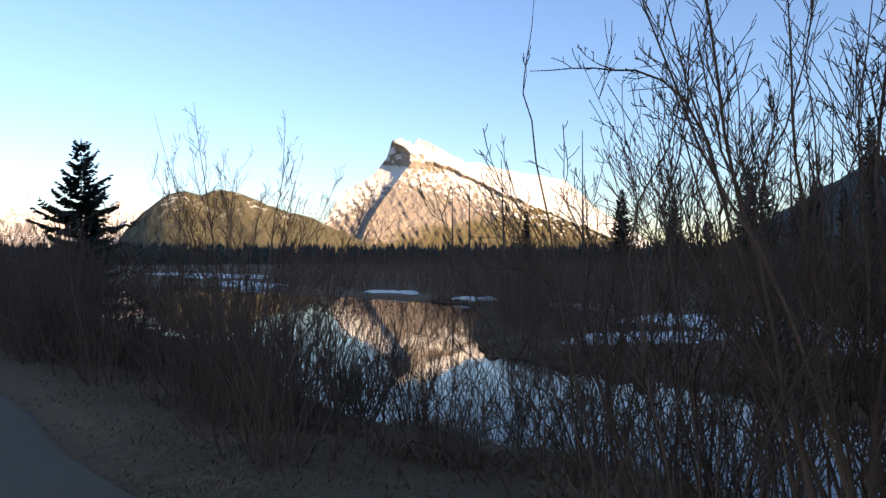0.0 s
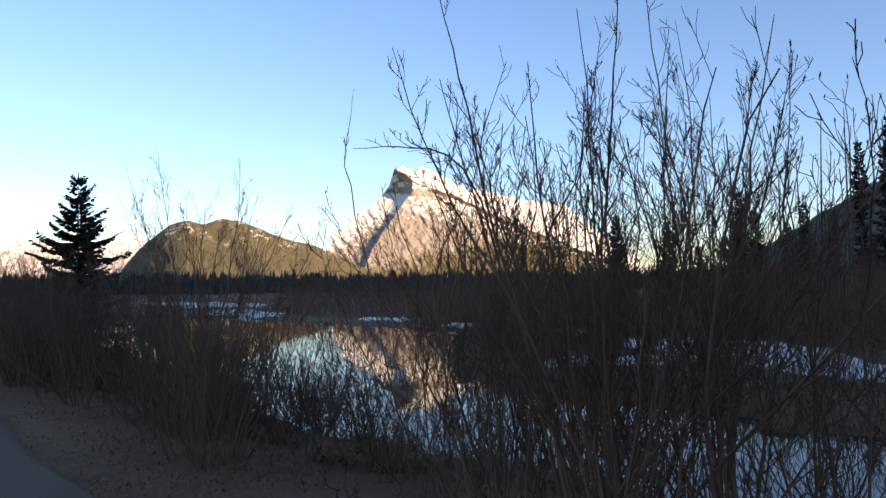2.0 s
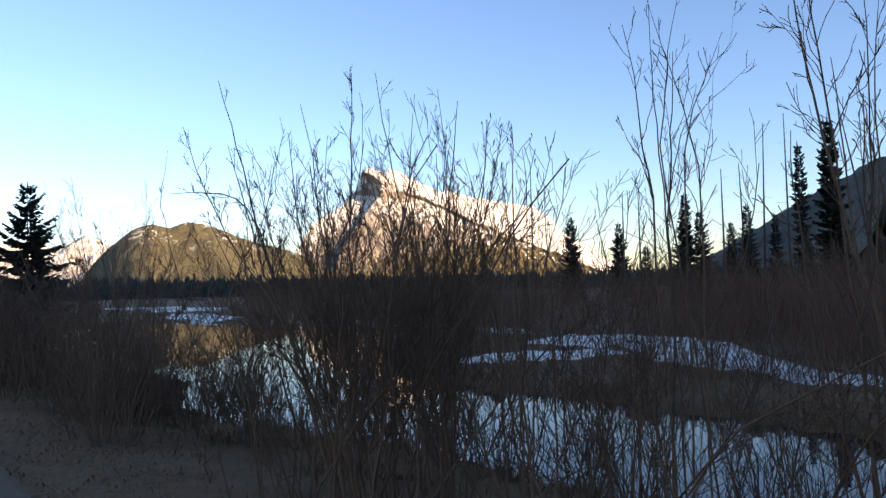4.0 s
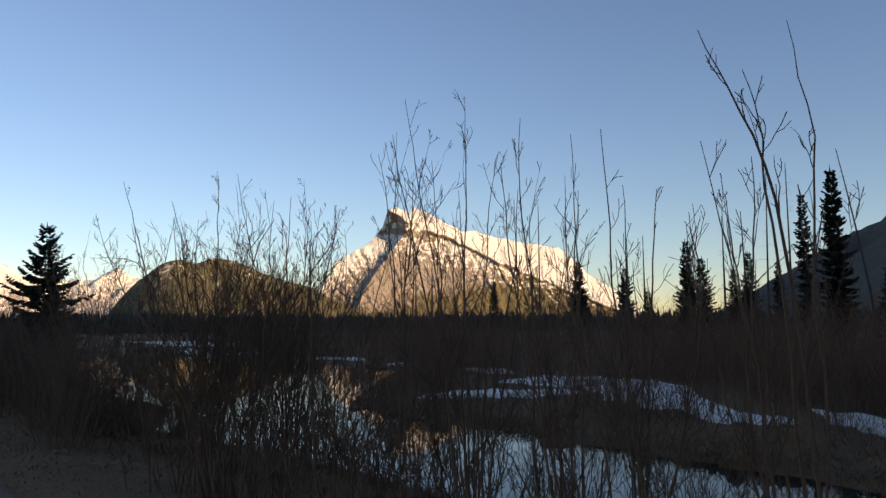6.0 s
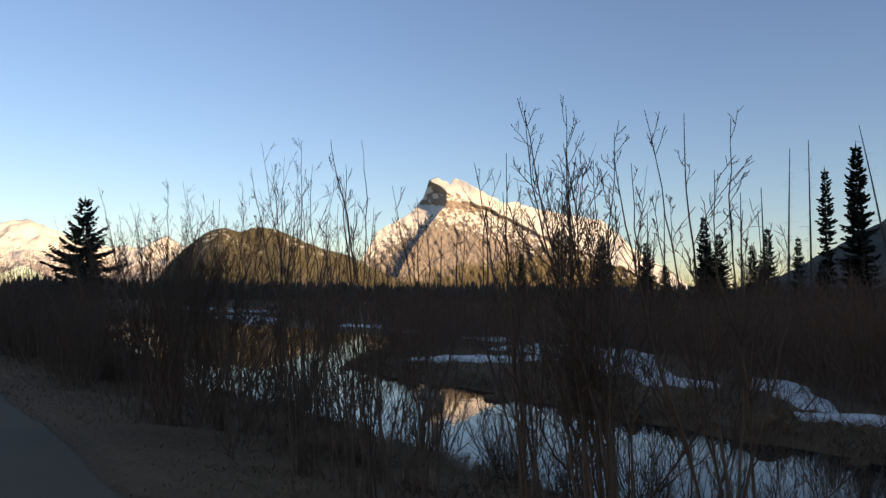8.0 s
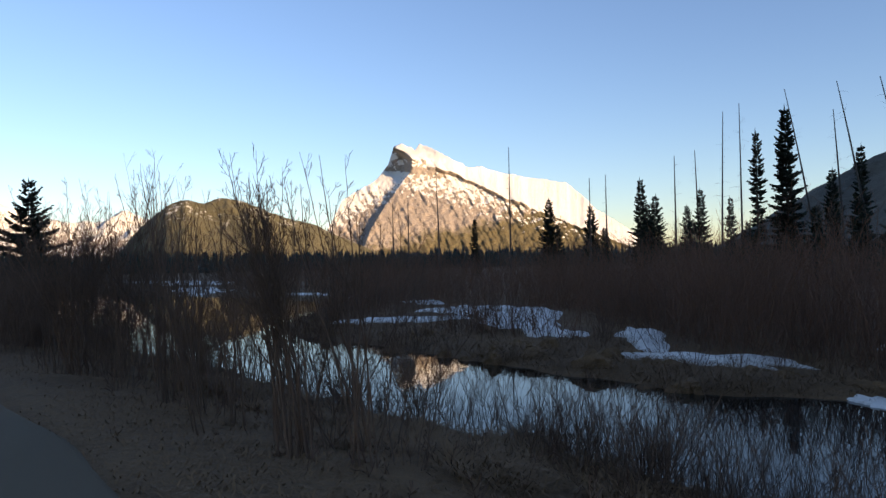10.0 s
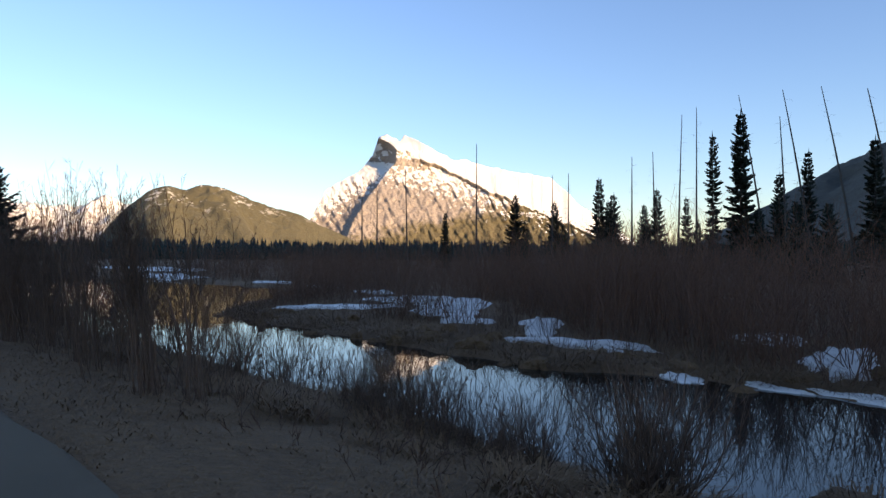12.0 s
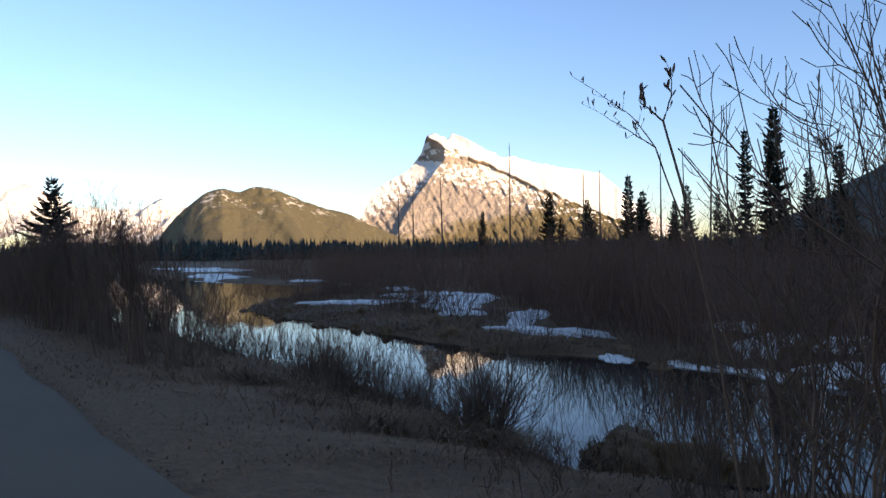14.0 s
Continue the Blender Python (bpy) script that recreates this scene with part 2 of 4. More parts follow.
def mat_needles(name, dark, light):
    m, nt, b = material(name, 0.75)
    g = geo(nt)
    f = noise_node(nt, 3.0, 4, g)
    isl = nt.nodes.new("ShaderNodeNewGeometry").outputs["Random Per Island"]
    nt.links.new(ramp(nt, maths(nt, "ADD", maths(nt, "MULTIPLY", f, 0.5), maths(nt, "MULTIPLY", isl, 0.5)), [(0.2, dark), (0.8, light)]), b.inputs["Base Color"])
    return m


BARK = mat_bark("willow_bark", (0.066, 0.036, 0.022), (0.19, 0.10, 0.057))
BARK_RED = mat_bark("red_willow_bark", (0.08, 0.037, 0.021), (0.215, 0.099, 0.054), 12.0)
SNAG = mat_bark("grey_dead_wood", (0.03, 0.026, 0.022), (0.1, 0.085, 0.07), 8.0)
TRUNK = mat_bark("spruce_bark", (0.04, 0.03, 0.025), (0.1, 0.08, 0.065), 10.0)
NEEDLES = mat_needles("spruce_needles", (0.008, 0.013, 0.008), (0.034, 0.045, 0.026))
GRASS = mat_bark("dry_grass", (0.12, 0.061, 0.027), (0.27, 0.138, 0.055), 6.0)
GROUND, ROAD, WATER, SNOW = mat_ground(), mat_road(), mat_water(), mat_snow()
PEAK = mat_mountain("snowy_limestone", 445.0, 110.0, 150.0, (0.265, 0.22, 0.175), (0.10, 0.08, 0.036), east_fall=0.3, west_fall=0.7)
HILL = mat_mountain("wooded_hill", 330.0, 50.0, 600.0, (0.25, 0.21, 0.15), (0.10, 0.084, 0.038), speckle=1.0)
RANGE = mat_mountain("snowy_range", 170.0, 140.0, 80.0, (0.30, 0.26, 0.24), (0.12, 0.11, 0.08))
SLOPE = mat_mountain("wooded_slope", 900.0, 60.0, 900.0, (0.1, 0.1, 0.1), (0.085, 0.08, 0.06))


# ---- mountains ----
def bearing(az, el, d):
    """A point by its bearing from the start of the walk, elevation and distance."""
    return (d * math.sin(radians(az)), d * math.cos(radians(az)), EYE + d * math.tan(radians(el)))


def ridge_height(X, Y, ridges):
    """Highest of several ridges that fall away to both sides; each is (points, slope on its left, slope on its right)."""
    Z = np.full(X.shape, -60.0)
    for pts, left, right in ridges:
        pts = [bearing(*p) for p in pts]
        spans = []
        for (x0, y0, z0), (x1, y1, z1) in zip(pts, pts[1:]):
            dx, dy = x1 - x0, y1 - y0
            spans.append(((X - x0) * dx + (Y - y0) * dy) / (dx * dx + dy * dy))
        for i, ((x0, y0, z0), (x1, y1, z1)) in enumerate(zip(pts, pts[1:])):
            dx, dy = x1 - x0, y1 - y0
            t = np.clip(spans[i], 0, 1)
            px, py = X - x0 - t * dx, Y - y0 - t * dy
            k = np.where(dx * py - dy * px > 0, left, right)
            z = z0 + t * (z1 - z0) - k * np.hypot(px, py)
            if i == 0:
                z = np.where(spans[i] < 0, z0 - 2.6 * np.hypot(px, py), z)
            else:
                z = np.where((spans[i] < 0) & (spans[i - 1] < 1), -60.0, z)
            if i == len(spans) - 1:
                z = np.where(spans[i] > 1, z1 - 2.6 * np.hypot(px, py), z)
            else:
                z = np.where((spans[i] > 1) & (spans[i + 1] > 0), -60.0, z)
            Z = np.maximum(Z, z)
    return Z


def fractal(X, Y, scale, octaves, ridged=False):
    out = np.zeros(X.shape)
    flat = out.ravel()
    xs, ys = X.ravel() / scale, Y.ravel() / scale
    for i in range(len(flat)):
        v = noise.fractal((xs[i], ys[i], 0.3), 0.9, 2.1, octaves)
        flat[i] = v
    return 1 - 2 * np.abs(out) if ridged else out


def mountain(name, label, ridges, az, dist, steps, mat, rough, scale, soften=1):
    def surface(A, D):
        X, Y = D * np.sin(np.radians(A)), D * np.cos(np.radians(A))
        Z = ridge_height(X, Y, ridges)
        for _ in range(soften):
            pad = np.pad(Z, 1, mode="edge")
            Z = (pad[:-2, 1:-1] + pad[2:, 1:-1] + pad[1:-1, :-2] + pad[1:-1, 2:] + 2 * Z) / 6
        n = fractal(X, Y, scale, 6, True)
        w = np.clip(Z / 200.0, 0.1, 1)
        return X, Y, Z + rough * (n - 0.45) * w
    me = grid_mesh(name, np.linspace(*az, steps[0]), np.linspace(*dist, steps[1]), surface, mat, False)
    return thing(name, Matrix(), label, "mountain", kind="structure", data=me)


def curve(x, *knots):
    """A line through (place, value) knots."""
    return np.interp(x, [k[0] for k in knots], [k[1] for k in knots])


def limestone_peak():
    """A tilted limestone peak by bearing A and elevation E: a dip slope of snow over a cliff band to the right of an arete, a shaded face to its left."""
    az, step = np.linspace(-6.6, 21.5, 420), np.linspace(0, 1, 150)
    A, S = np.meshgrid(az, step, indexing="ij")
    crest = curve(az, (-6.6, -0.6), (-5.6, 3.0), (-4.9, 4.3), (-4.5, 5.15), (-3.8, 5.6), (-2.45, 6.3), (-1.8, 6.8), (-0.9, 7.85), (-0.42, 9.3), (0.2, 9.47), (0.9, 9.2), (1.22, 8.96), (1.55, 9.5),
                  (2.6, 9.05), (3.76, 8.45), (5.5, 7.5), (6.45, 7.6), (8.1, 7.05), (10.3, 6.65), (12.85, 6.2), (13.9, 5.4), (15.0, 4.2), (18.0, 2.2), (21.5, -0.6))
    rag = np.array([noise.fractal((a * 2.3, 0.7, 0.1), 0.9, 2.1, 6) for a in az])
    crest = crest + 0.09 * rag
    E = -0.6 + (crest[:, None] + 0.6) * S
    ridge_a = curve(E, (-0.6, -3.5), (1.45, -2.85), (3.0, -2.26), (4.75, -1.14), (5.6, -0.47), (6.75, 0.35), (7.3, 0.85), (8.3, 1.0), (8.8, 0.45), (9.1, -0.25), (9.5, -0.4))
    ridge_d = curve(E, (-0.6, 3330), (1.45, 3470), (3.0, 3580), (4.75, 3730), (6.75, 3935), (7.1, 3962), (8.3, 4000), (8.8, 4060), (9.1, 4110), (9.6, 4260))
    left, right = np.maximum(ridge_a - A, 0), np.maximum(A - ridge_a, 0)
    face = 1 - np.exp(-left / 0.33)
    D = ridge_d + (62 + 106 * smooth(6.3, 7.4, E)) * face + 9 * left + 14 * right
    ledge = curve(A, (0.6, 6.75), (1.6, 7.7), (3.1, 7.66), (5.95, 6.38), (8.55, 5.05), (10.7, 4.3), (12.8, 3.3), (16.0, 1.9), (21.5, -0.6))
    ledge = ledge + 0.16 * np.array([noise.fractal((a * 0.9, 4.4, 0.2), 0.9, 2.1, 5) for a in az])[:, None]
    slab = smooth(0.4, 2.2, right)
    over = np.maximum(E - ledge, 0)
    D = D + slab * (over * 125 - 34 * smooth(-0.3, -0.02, E - ledge) * smooth(2.0, 3.4, A) * (1 - 0.75 * smooth(7.5, 11, A)))
    X0, Y0 = A * 72, E * 72
    ribs, crags = np.zeros(A.shape), np.zeros(A.shape)
    for i in range(A.shape[0]):
        for j in range(A.shape[1]):
            u, v = X0[i, j], Y0[i, j]
            ribs[i, j] = noise.fractal(((u + 0.55 * v) / 60, v / 240, 3.1), 0.9, 2.1, 5)
            crags[i, j] = noise.fractal((u / 34, v / 34, 8.2), 0.8, 2.1, 5)
    rock = 1 - 0.72 * smooth(0.0, 0.4, over) * slab
    D = D + rock * (11 * (1 - 2 * np.abs(ribs)) + 11 * crags) * smooth(-0.6, 0.8, E + 0.6)
    X, Y, Z = D * np.sin(np.radians(A)), D * np.cos(np.radians(A)), EYE + D * np.tan(np.radians(E))
    back = [(X[:, -1] * f, Y[:, -1] * f, Z[:, -1] - drop) for f, drop in ((1.02, 12), (1.05, 70), (1.12, 900))]
    X, Y, Z = (np.concatenate([g, np.stack([q[k] for q in back], 1)], 1) for k, g in enumerate((X, Y, Z)))
    us, vs = np.arange(X.shape[0]), np.arange(X.shape[1])
    me = grid_mesh("mountain_peak", us, vs, lambda U, V: (X, Y, Z), PEAK, False)
    return thing("mountain_peak", Matrix(), "snow-capped limestone peak lit by the low sun", "mountain", kind="structure", data=me)


limestone_peak()

mountain("wooded_hill", "rounded wooded hill in golden evening light", [
    ([(-22.0, 0.2, 2600), (-20.6, 1.3, 2600), (-19.8, 2.52, 2600), (-18.6, 3.82, 2600), (-17.4, 4.87, 2600), (-16.0, 5.45, 2600), (-14.8, 4.98, 2600), (-13.6, 5.5, 2620),
      (-12.1, 5.27, 2640), (-10.4, 4.62, 2640), (-8.7, 3.97, 2640), (-6.5, 3.42, 2640), (-3.5, 2.02, 2640), (0.0, 0.52, 2640)], 0.5, 0.5),
], (-24.5, 3), (2100, 3100), (260, 90), HILL, 6.0, 60.0, 9)

mountain("snowy_range", "distant snow-covered range in warm light", [
    ([(-44, 4.6, 4500), (-36, 5.2, 4500), (-31, 4.6, 4500), (-28.9, 5.0, 4500), (-26, 3.8, 4500), (-23.5, 3.2, 4500), (-20.2, 4.25, 4500), (-18, 3.6, 4500), (-12, 3.0, 4500)], 0.5, 0.45),
], (-50, -9), (3900, 4800), (260, 60), RANGE, 40.0, 220.0, 2)

# past bearing 42 the range is unseen, added to keep the pond shaded
mountain("shaded_range", "dark wooded mountainside in evening shade, its unseen end added to block the sun", [
    ([(25.5, 0.4, 1200), (28.0, 2.7, 1200), (29.9, 4.25, 1180), (33.4, 6.15, 1150), (35.6, 7.5, 1120), (42, 10.5, 1100), (49, 14.5, 1080), (57, 19.0, 1050), (75, 19.0, 1000),
      (95, 14.0, 1000), (113, 9.8, 1000), (140, 9.5, 1000), (165, 7.5, 1000), (185, 4.0, 1000)], 0.5, 0.42),
], (22, 200), (620, 1700), (420, 60), SLOPE, 16.0, 60.0, 4)


# ---- ground, road, water ----
def spread_axis(fine_lo, fine_hi, step, far, count):
    mid = np.arange(fine_lo, fine_hi, step)
    out = np.geomspace(step * 2, far, count)
    return np.concatenate([fine_lo - out[::-1], mid, fine_hi + out])


ground_me = grid_mesh("ground", spread_axis(-24, 60, 0.5, 4900, 40), spread_axis(-7, 34, 0.33, 4900, 40),
                      lambda A, B: (*place_np(A, B), ground_z(A, B)), GROUND)
thing("ground", Matrix(), "brown marshy ground with dry grass and mud", "ground", kind="structure", data=ground_me)
water_me = grid_mesh("water", np.array([-40.0, 0, 60, 110]), np.array([3.0, 15, 30, 60]), lambda A, B: (*place_np(A, B), 0 * A), WATER)
thing("water", Matrix(), "still pond water mirroring the sky", "water", kind="structure", data=water_me)
road_me = grid_mesh("road", np.concatenate([np.arange(-40, 60, 0.4), np.geomspace(61, 900, 30)]), np.array([-5.2, -5.1, -1.85, 1.45, 1.55]),
                    lambda A, B: (*place_np(A, B + 0.10 * wave(A, 0 * A, 0.7, 21) * (np.abs(B + 1.8) > 3)), ROAD_Z + 0.03 - 0.06 * (np.abs(B + 1.83) > 3.34)), ROAD)
thing("road", Matrix(), "narrow grey asphalt road with crumbling edge", "road", kind="structure", data=road_me)


# ---- snow patches ----
def snow_patch(a, b, ra, rb, turn, seed):
    thick = min(0.14, 0.16 * rb)
    n, rings = 72, 6
    ang = np.linspace(0, 2 * math.pi, n, endpoint=False)
    r = np.random.RandomState(seed)
    edge = 1 + sum(0.22 / k ** 0.6 * np.sin(k * ang + r.uniform(0, 6.28)) for k in range(1, 14))
    verts = []
    for k in range(rings + 1):
        f = 1 - k / rings
        da, db = ra * edge * np.cos(ang) * f, rb * edge * np.sin(ang) * f
        A = a + da * math.cos(turn) - db * math.sin(turn)
        B = b + da * math.sin(turn) + db * math.cos(turn)
        rise = -0.05 if k == 0 else thick * (1 - f ** 6)
        x, y = place_np(A, B)
        verts.append(np.stack([x, y, np.maximum(ground_z(A, B), 0) + rise + 0.03 * wave(A, B, 0.5, seed)], 1))
    i = np.arange((rings + 1) * n).reshape(rings + 1, n)
    j = np.roll(i, -1, 1)
    quads = np.stack([i[:-1], j[:-1], j[1:], i[1:]], -1).reshape(-1, 4)
    me = mesh_of("snow_patch", np.concatenate(verts), quads, material=SNOW, smooth_faces=True)
    thing("snow_patch", Matrix(), "patch of old white snow on the marshy bank", "snow", "snow patches", "structure", me)


SNOW_AT = [(8.0, 21.2, 6.6, 1.7, 0.7), (14.4, 23.4, 2.4, 2.0, 0.3), (22.5, 27.5, 2.6, 1.0, 0.25), (12.2, 17.7, 1.5, 2.6, 0.15), (0.9, 18.4, 3.0, 0.7, 0.85), (3.2, 17.4, 1.6, 0.6, 0.7),
           (-2.7, 14.85, 2.0, 0.75, -0.25), (-4.5, 15.9, 0.9, 0.35, 0.1), (-7.5, 13.05, 0.55, 0.3, 0.2), (-9.3, 13.4, 0.6, 0.16, 0.0), (-11.1, 13.5, 1.1, 0.3, 0.15), (-8.9, 17.0, 0.8, 2.3, -0.3), (-9.9, 18.6, 0.5, 0.9, 0.2), (-10.5, 16.9, 0.5, 0.7, 0.1),
           (-12.6, 14.4, 1.3, 0.8, 0.1), (-6.2, 19.6, 1.0, 1.0, 0.2), (-12.6, 17.6, 1.4, 1.0, 0.1), (30.0, 28.2, 2.0, 1.1, 0.1), (41.0, 30.2, 3.0, 0.9, 0.1), (66.0, 30.0, 9.0, 3.2, 0.2), (100.0, 42.0, 22.0, 6.0, 0.1)]
for k, s in enumerate(SNOW_AT):
    snow_patch(*s, 40 + k)


def on_snow(a, b, grow=1.0):
    """True where the plan is covered by a snow patch."""
    hit = np.zeros(np.shape(a), bool)
    for a0, b0, ra, rb, turn in SNOW_AT:
        da, db = a - a0, b - b0
        u, v = da * math.cos(turn) + db * math.sin(turn), db * math.cos(turn) - da * math.sin(turn)
        hit = hit | ((u / ra) ** 2 + (v / rb) ** 2 < grow)
    return hit


# ---- willows ----
def willow(seed, height, count, reach, radius, forks, branches, twigs, finest=0.002, crooked=0.13, clear=0.15, curl=3):
    """A bare willow clump: each forking stem with its twigs is a part."""
    r = np.random.RandomState(seed)
    top = thing("willow_shrub", Matrix(), "bare leafless willow shrub with thin dark stems on the bank", "shrub", "willows by the pond")
    for k in range(count):
        ang, out = k * 2.4 + r.uniform(0, 1.5), min(abs(r.normal(0, reach)), 1.6 * reach)
        base = np.array([[math.cos(ang), math.sin(ang), 0]]) * r.uniform(0.02, 0.3) + [[0, 0, -0.15]]
        d = np.array([[math.cos(ang) * out, math.sin(ang) * out, 1.0]])
        L = np.array([height * r.uniform(0.6, 1.05) * math.sqrt(1 + 0.3 * out * out)])
        P, R = stems(r, base, d, L, np.array([radius * r.uniform(0.6, 1.25)]), 12, crooked, 1.2)
        tb = Tubes()
        tb.add(P, R, 4)
        F, FR = children(r, P, R, forks, clear, 0.72, 0.4, 0.46, 8, 1.0, crooked * 1.05, 0.7)
        tb.add(F, FR, 3)
        P2, R2 = children(r, P, R, branches, 0.15 + clear, 0.98, 0.19, 0.72, curl, 0.9, 0.16, 0.52)
        P3, R3 = children(r, F, FR, (branches + 1) // 2, 0.2, 0.98, 0.32, 0.72, curl, 0.9, 0.16, 0.52)
        P2, R2 = np.concatenate([P2, P3]), np.concatenate([R2, R3])
        tb.add(P2, np.maximum(R2, finest * 1.25), 3)
        if twigs:
            P4, R4 = children(r, P2, R2, twigs, 0.2, 1.0, 0.5, 0.7, curl // 2 + 1, 0.7, 0.2, 0.7)
            tb.add(P4, np.maximum(R4, finest), 3)
        part("stem", tb.mesh("stem", BARK), top)
    return top


def put_willow(proto, a, b, scale, turn, sink=0.0):
    z = float(ground_z(np.array(a), np.array(b)))
    m = Matrix.Translation(place(a, b, max(z, -0.25) - sink)) @ Matrix.Rotation(turn, 4, "Z") @ Matrix.Scale(scale, 4)
    return copy_thing(proto, m)


def bury(proto):
    for o in (*proto.children_recursive, proto):
        bpy.data.objects.remove(o)


TALL = [willow(100 + k, 2.8, 7, 0.28, 0.0095, 4, 12, 3, 0.0017, 0.145, 0.3, 4) for k in range(5)]
LOW = [willow(200 + k, 1.8, 9, 0.5, 0.009, 2, 6, 2) for k in range(4)]
TALL_AT = [(9.6, 4.3, 1.25), (11.4, 4.3, 1.35), (8.8, 4.6, 1.15),
           (1.0, 2.9, 1.0), (1.5, 3.3, 1.17), (2.0, 3.2, 1.04), (2.3, 3.6, 1.12), (3.1, 4.1, 0.95), (2.1, 4.3, 1.14), (0.9, 3.4, 1.1), (1.7, 2.9, 1.04), (1.2, 3.9, 1.2), (0.6, 4.2, 1.14), (0.6, 3.0, 1.05), (1.4, 3.6, 1.17),
           (-0.5, 4.4, 0.7), (0.0, 4.6, 1.0), (-1.0, 3.2, 0.88), (-1.5, 4.2, 1.0), (-2.7, 4.2, 0.98), (-3.5, 3.6, 0.92), (-5.3, 4.0, 0.95), (-5.65, 3.8, 1.0), (-6.1, 4.1, 0.92), (-7.0, 3.9, 0.6),
           (-16.4, 4.4, 1.12), (-17.4, 4.2, 1.22), (-16.2, 5.4, 0.95), (-18.4, 4.8, 1.2), (-17.2, 5.6, 1.1), (-16.9, 3.5, 1.05), (-15.9, 4.9, 0.8),
           (-17.8, 4.6, 1.24), (-17.6, 4.9, 1.18), (-17.6, 5.0, 1.25), (-17.9, 4.4, 1.25), (-17.1, 4.0, 1.2)]
LOW_AT = [(11.0, 6.0, 0.8), (7.6, 5.8, 0.8), (5.6, 5.7, 0.9), (-11.0, 6.2, 0.6), (-9.9, 5.8, 0.6),
          (-14.4, 6.1, 0.7), (-15.2, 5.6, 1.0), (-15.8, 6.2, 1.1), (-15.1, 6.8, 0.9), (-16.4, 6.6, 1.2)]
rp = random.Random(5)
SHORE = [willow(250 + k, 2.0, 15, 0.55, 0.0115, 3, 5, 1, 0.003) for k in range(4)]
for lo, hi, many, least, most in ((-9.4, -8.3, 6, 0.45, 0.55), (-8.3, -6.6, 10, 0.5, 0.6), (-6.6, -4.2, 6, 0.48, 0.64), (-4.2, -1.0, 7, 0.6, 0.82), (-1.0, 2.5, 5, 0.7, 1.0), (2.5, 6.2, 7, 0.7, 1.0)):
    for k in range(many):
        put_willow(SHORE[k % 4], lo + (hi - lo) * (k + rp.uniform(0.1, 0.9)) / many, rp.uniform(5.6, 6.5), rp.uniform(least, most), rp.uniform(0, 6.28))
for a, b, s in ((-11.55, 5.7, 0.76), (-11.65, 5.8, 0.64), (-11.4, 5.65, 0.7), (-11.7, 5.6, 0.78), (-11.45, 5.8, 0.74), (-11.8, 5.75, 0.62), (-11.1, 5.75, 0.5), (-10.25, 5.7, 0.55), (-10.4, 5.6, 0.5), (-9.0, 6.0, 0.42)):
    put_willow(SHORE[1], a, b, s, rp.uniform(0, 6.28))
rp = random.Random(5)
for k in range(146):
    rp.random()
for k in range(9):
    LOW_AT.append((rp.uniform(3, 7), rp.uniform(4.3, 5.8), rp.uniform(0.7, 0.9)))
for k in range(3):
    LOW_AT.append((rp.uniform(-7, 6), rp.uniform(4.2, 5.6), rp.uniform(0.5, 0.85)))
for k in range(14):
    LOW_AT.append((rp.uniform(7.0, 10.0), rp.uniform(3.6, 5.6), rp.uniform(0.75, 1.0)))
for k in range(16):
    LOW_AT.append((rp.uniform(-13.5, -5), rp.uniform(5.0, 6.2), rp.uniform(0.3, 0.55)))
for k in range(26):
    a = rp.uniform(5.2, 12.5)
    LOW_AT.append((a, rp.uniform(2.7, 0.42 * a + 0.6), rp.uniform(0.95, 1.3)))
for k in range(15):
    LOW_AT.append((rp.uniform(-17.8, -14.6), rp.uniform(4.6, 6.9), rp.uniform(0.8, 1.2)))
for k in range(14):
    a = rp.uniform(12.5, 40)
    TALL_AT.append((a, rp.uniform(3.0, float(near_shore(np.array(a))) - 0.6), rp.uniform(0.75, 1.05)))
for k, (a, b, s) in enumerate(TALL_AT):
    turn = k + (k > 13) + (k > 14)
    put_willow(TALL[turn % 5], a, b, s, turn * 2.399)
for k, (a, b, s) in enumerate(LOW_AT):
    put_willow(LOW[k % 4], a, b, s, rp.uniform(0, 6.28))


def bud_mesh():
    """A small pointed catkin bud, tip up."""
    n, prof = 6, ((0.0, 0.0015), (0.25, 0.006), (0.6, 0.0075), (0.85, 0.004), (1.0, 0.0008))
    ang = np.arange(n) * 2 * math.pi / n
    v = np.concatenate([np.stack([rad * np.cos(ang), rad * np.sin(ang), 0 * ang + 0.06 * h], 1) for h, rad in prof])
    i = np.arange(len(prof) * n).reshape(len(prof), n)
    j = np.roll(i, -1, 1)
    return mesh_of("bud", v, np.stack([i[:-1], j[:-1], j[1:], i[1:]], -1).reshape(-1, 4), material=BARK, smooth_faces=True)


BUD = bud_mesh()


def flow(r, points, n, rough=0.006):
    """A smooth uneven line through a few points of the plan."""
    pts = np.array([place(*p) for p in points])
    t = np.linspace(0, 1, len(pts))
    u = np.linspace(0, 1, n)
    line = np.stack([np.interp(u, t, pts[:, k]) for k in range(3)], 1)
    for _ in range(2):
        line[1:-1] = (line[:-2] + 2 * line[1:-1] + line[2:]) / 4
    return line + np.cumsum(r.normal(0, rough, (n, 3)), 0) * np.sin(np.pi * u)[:, None]


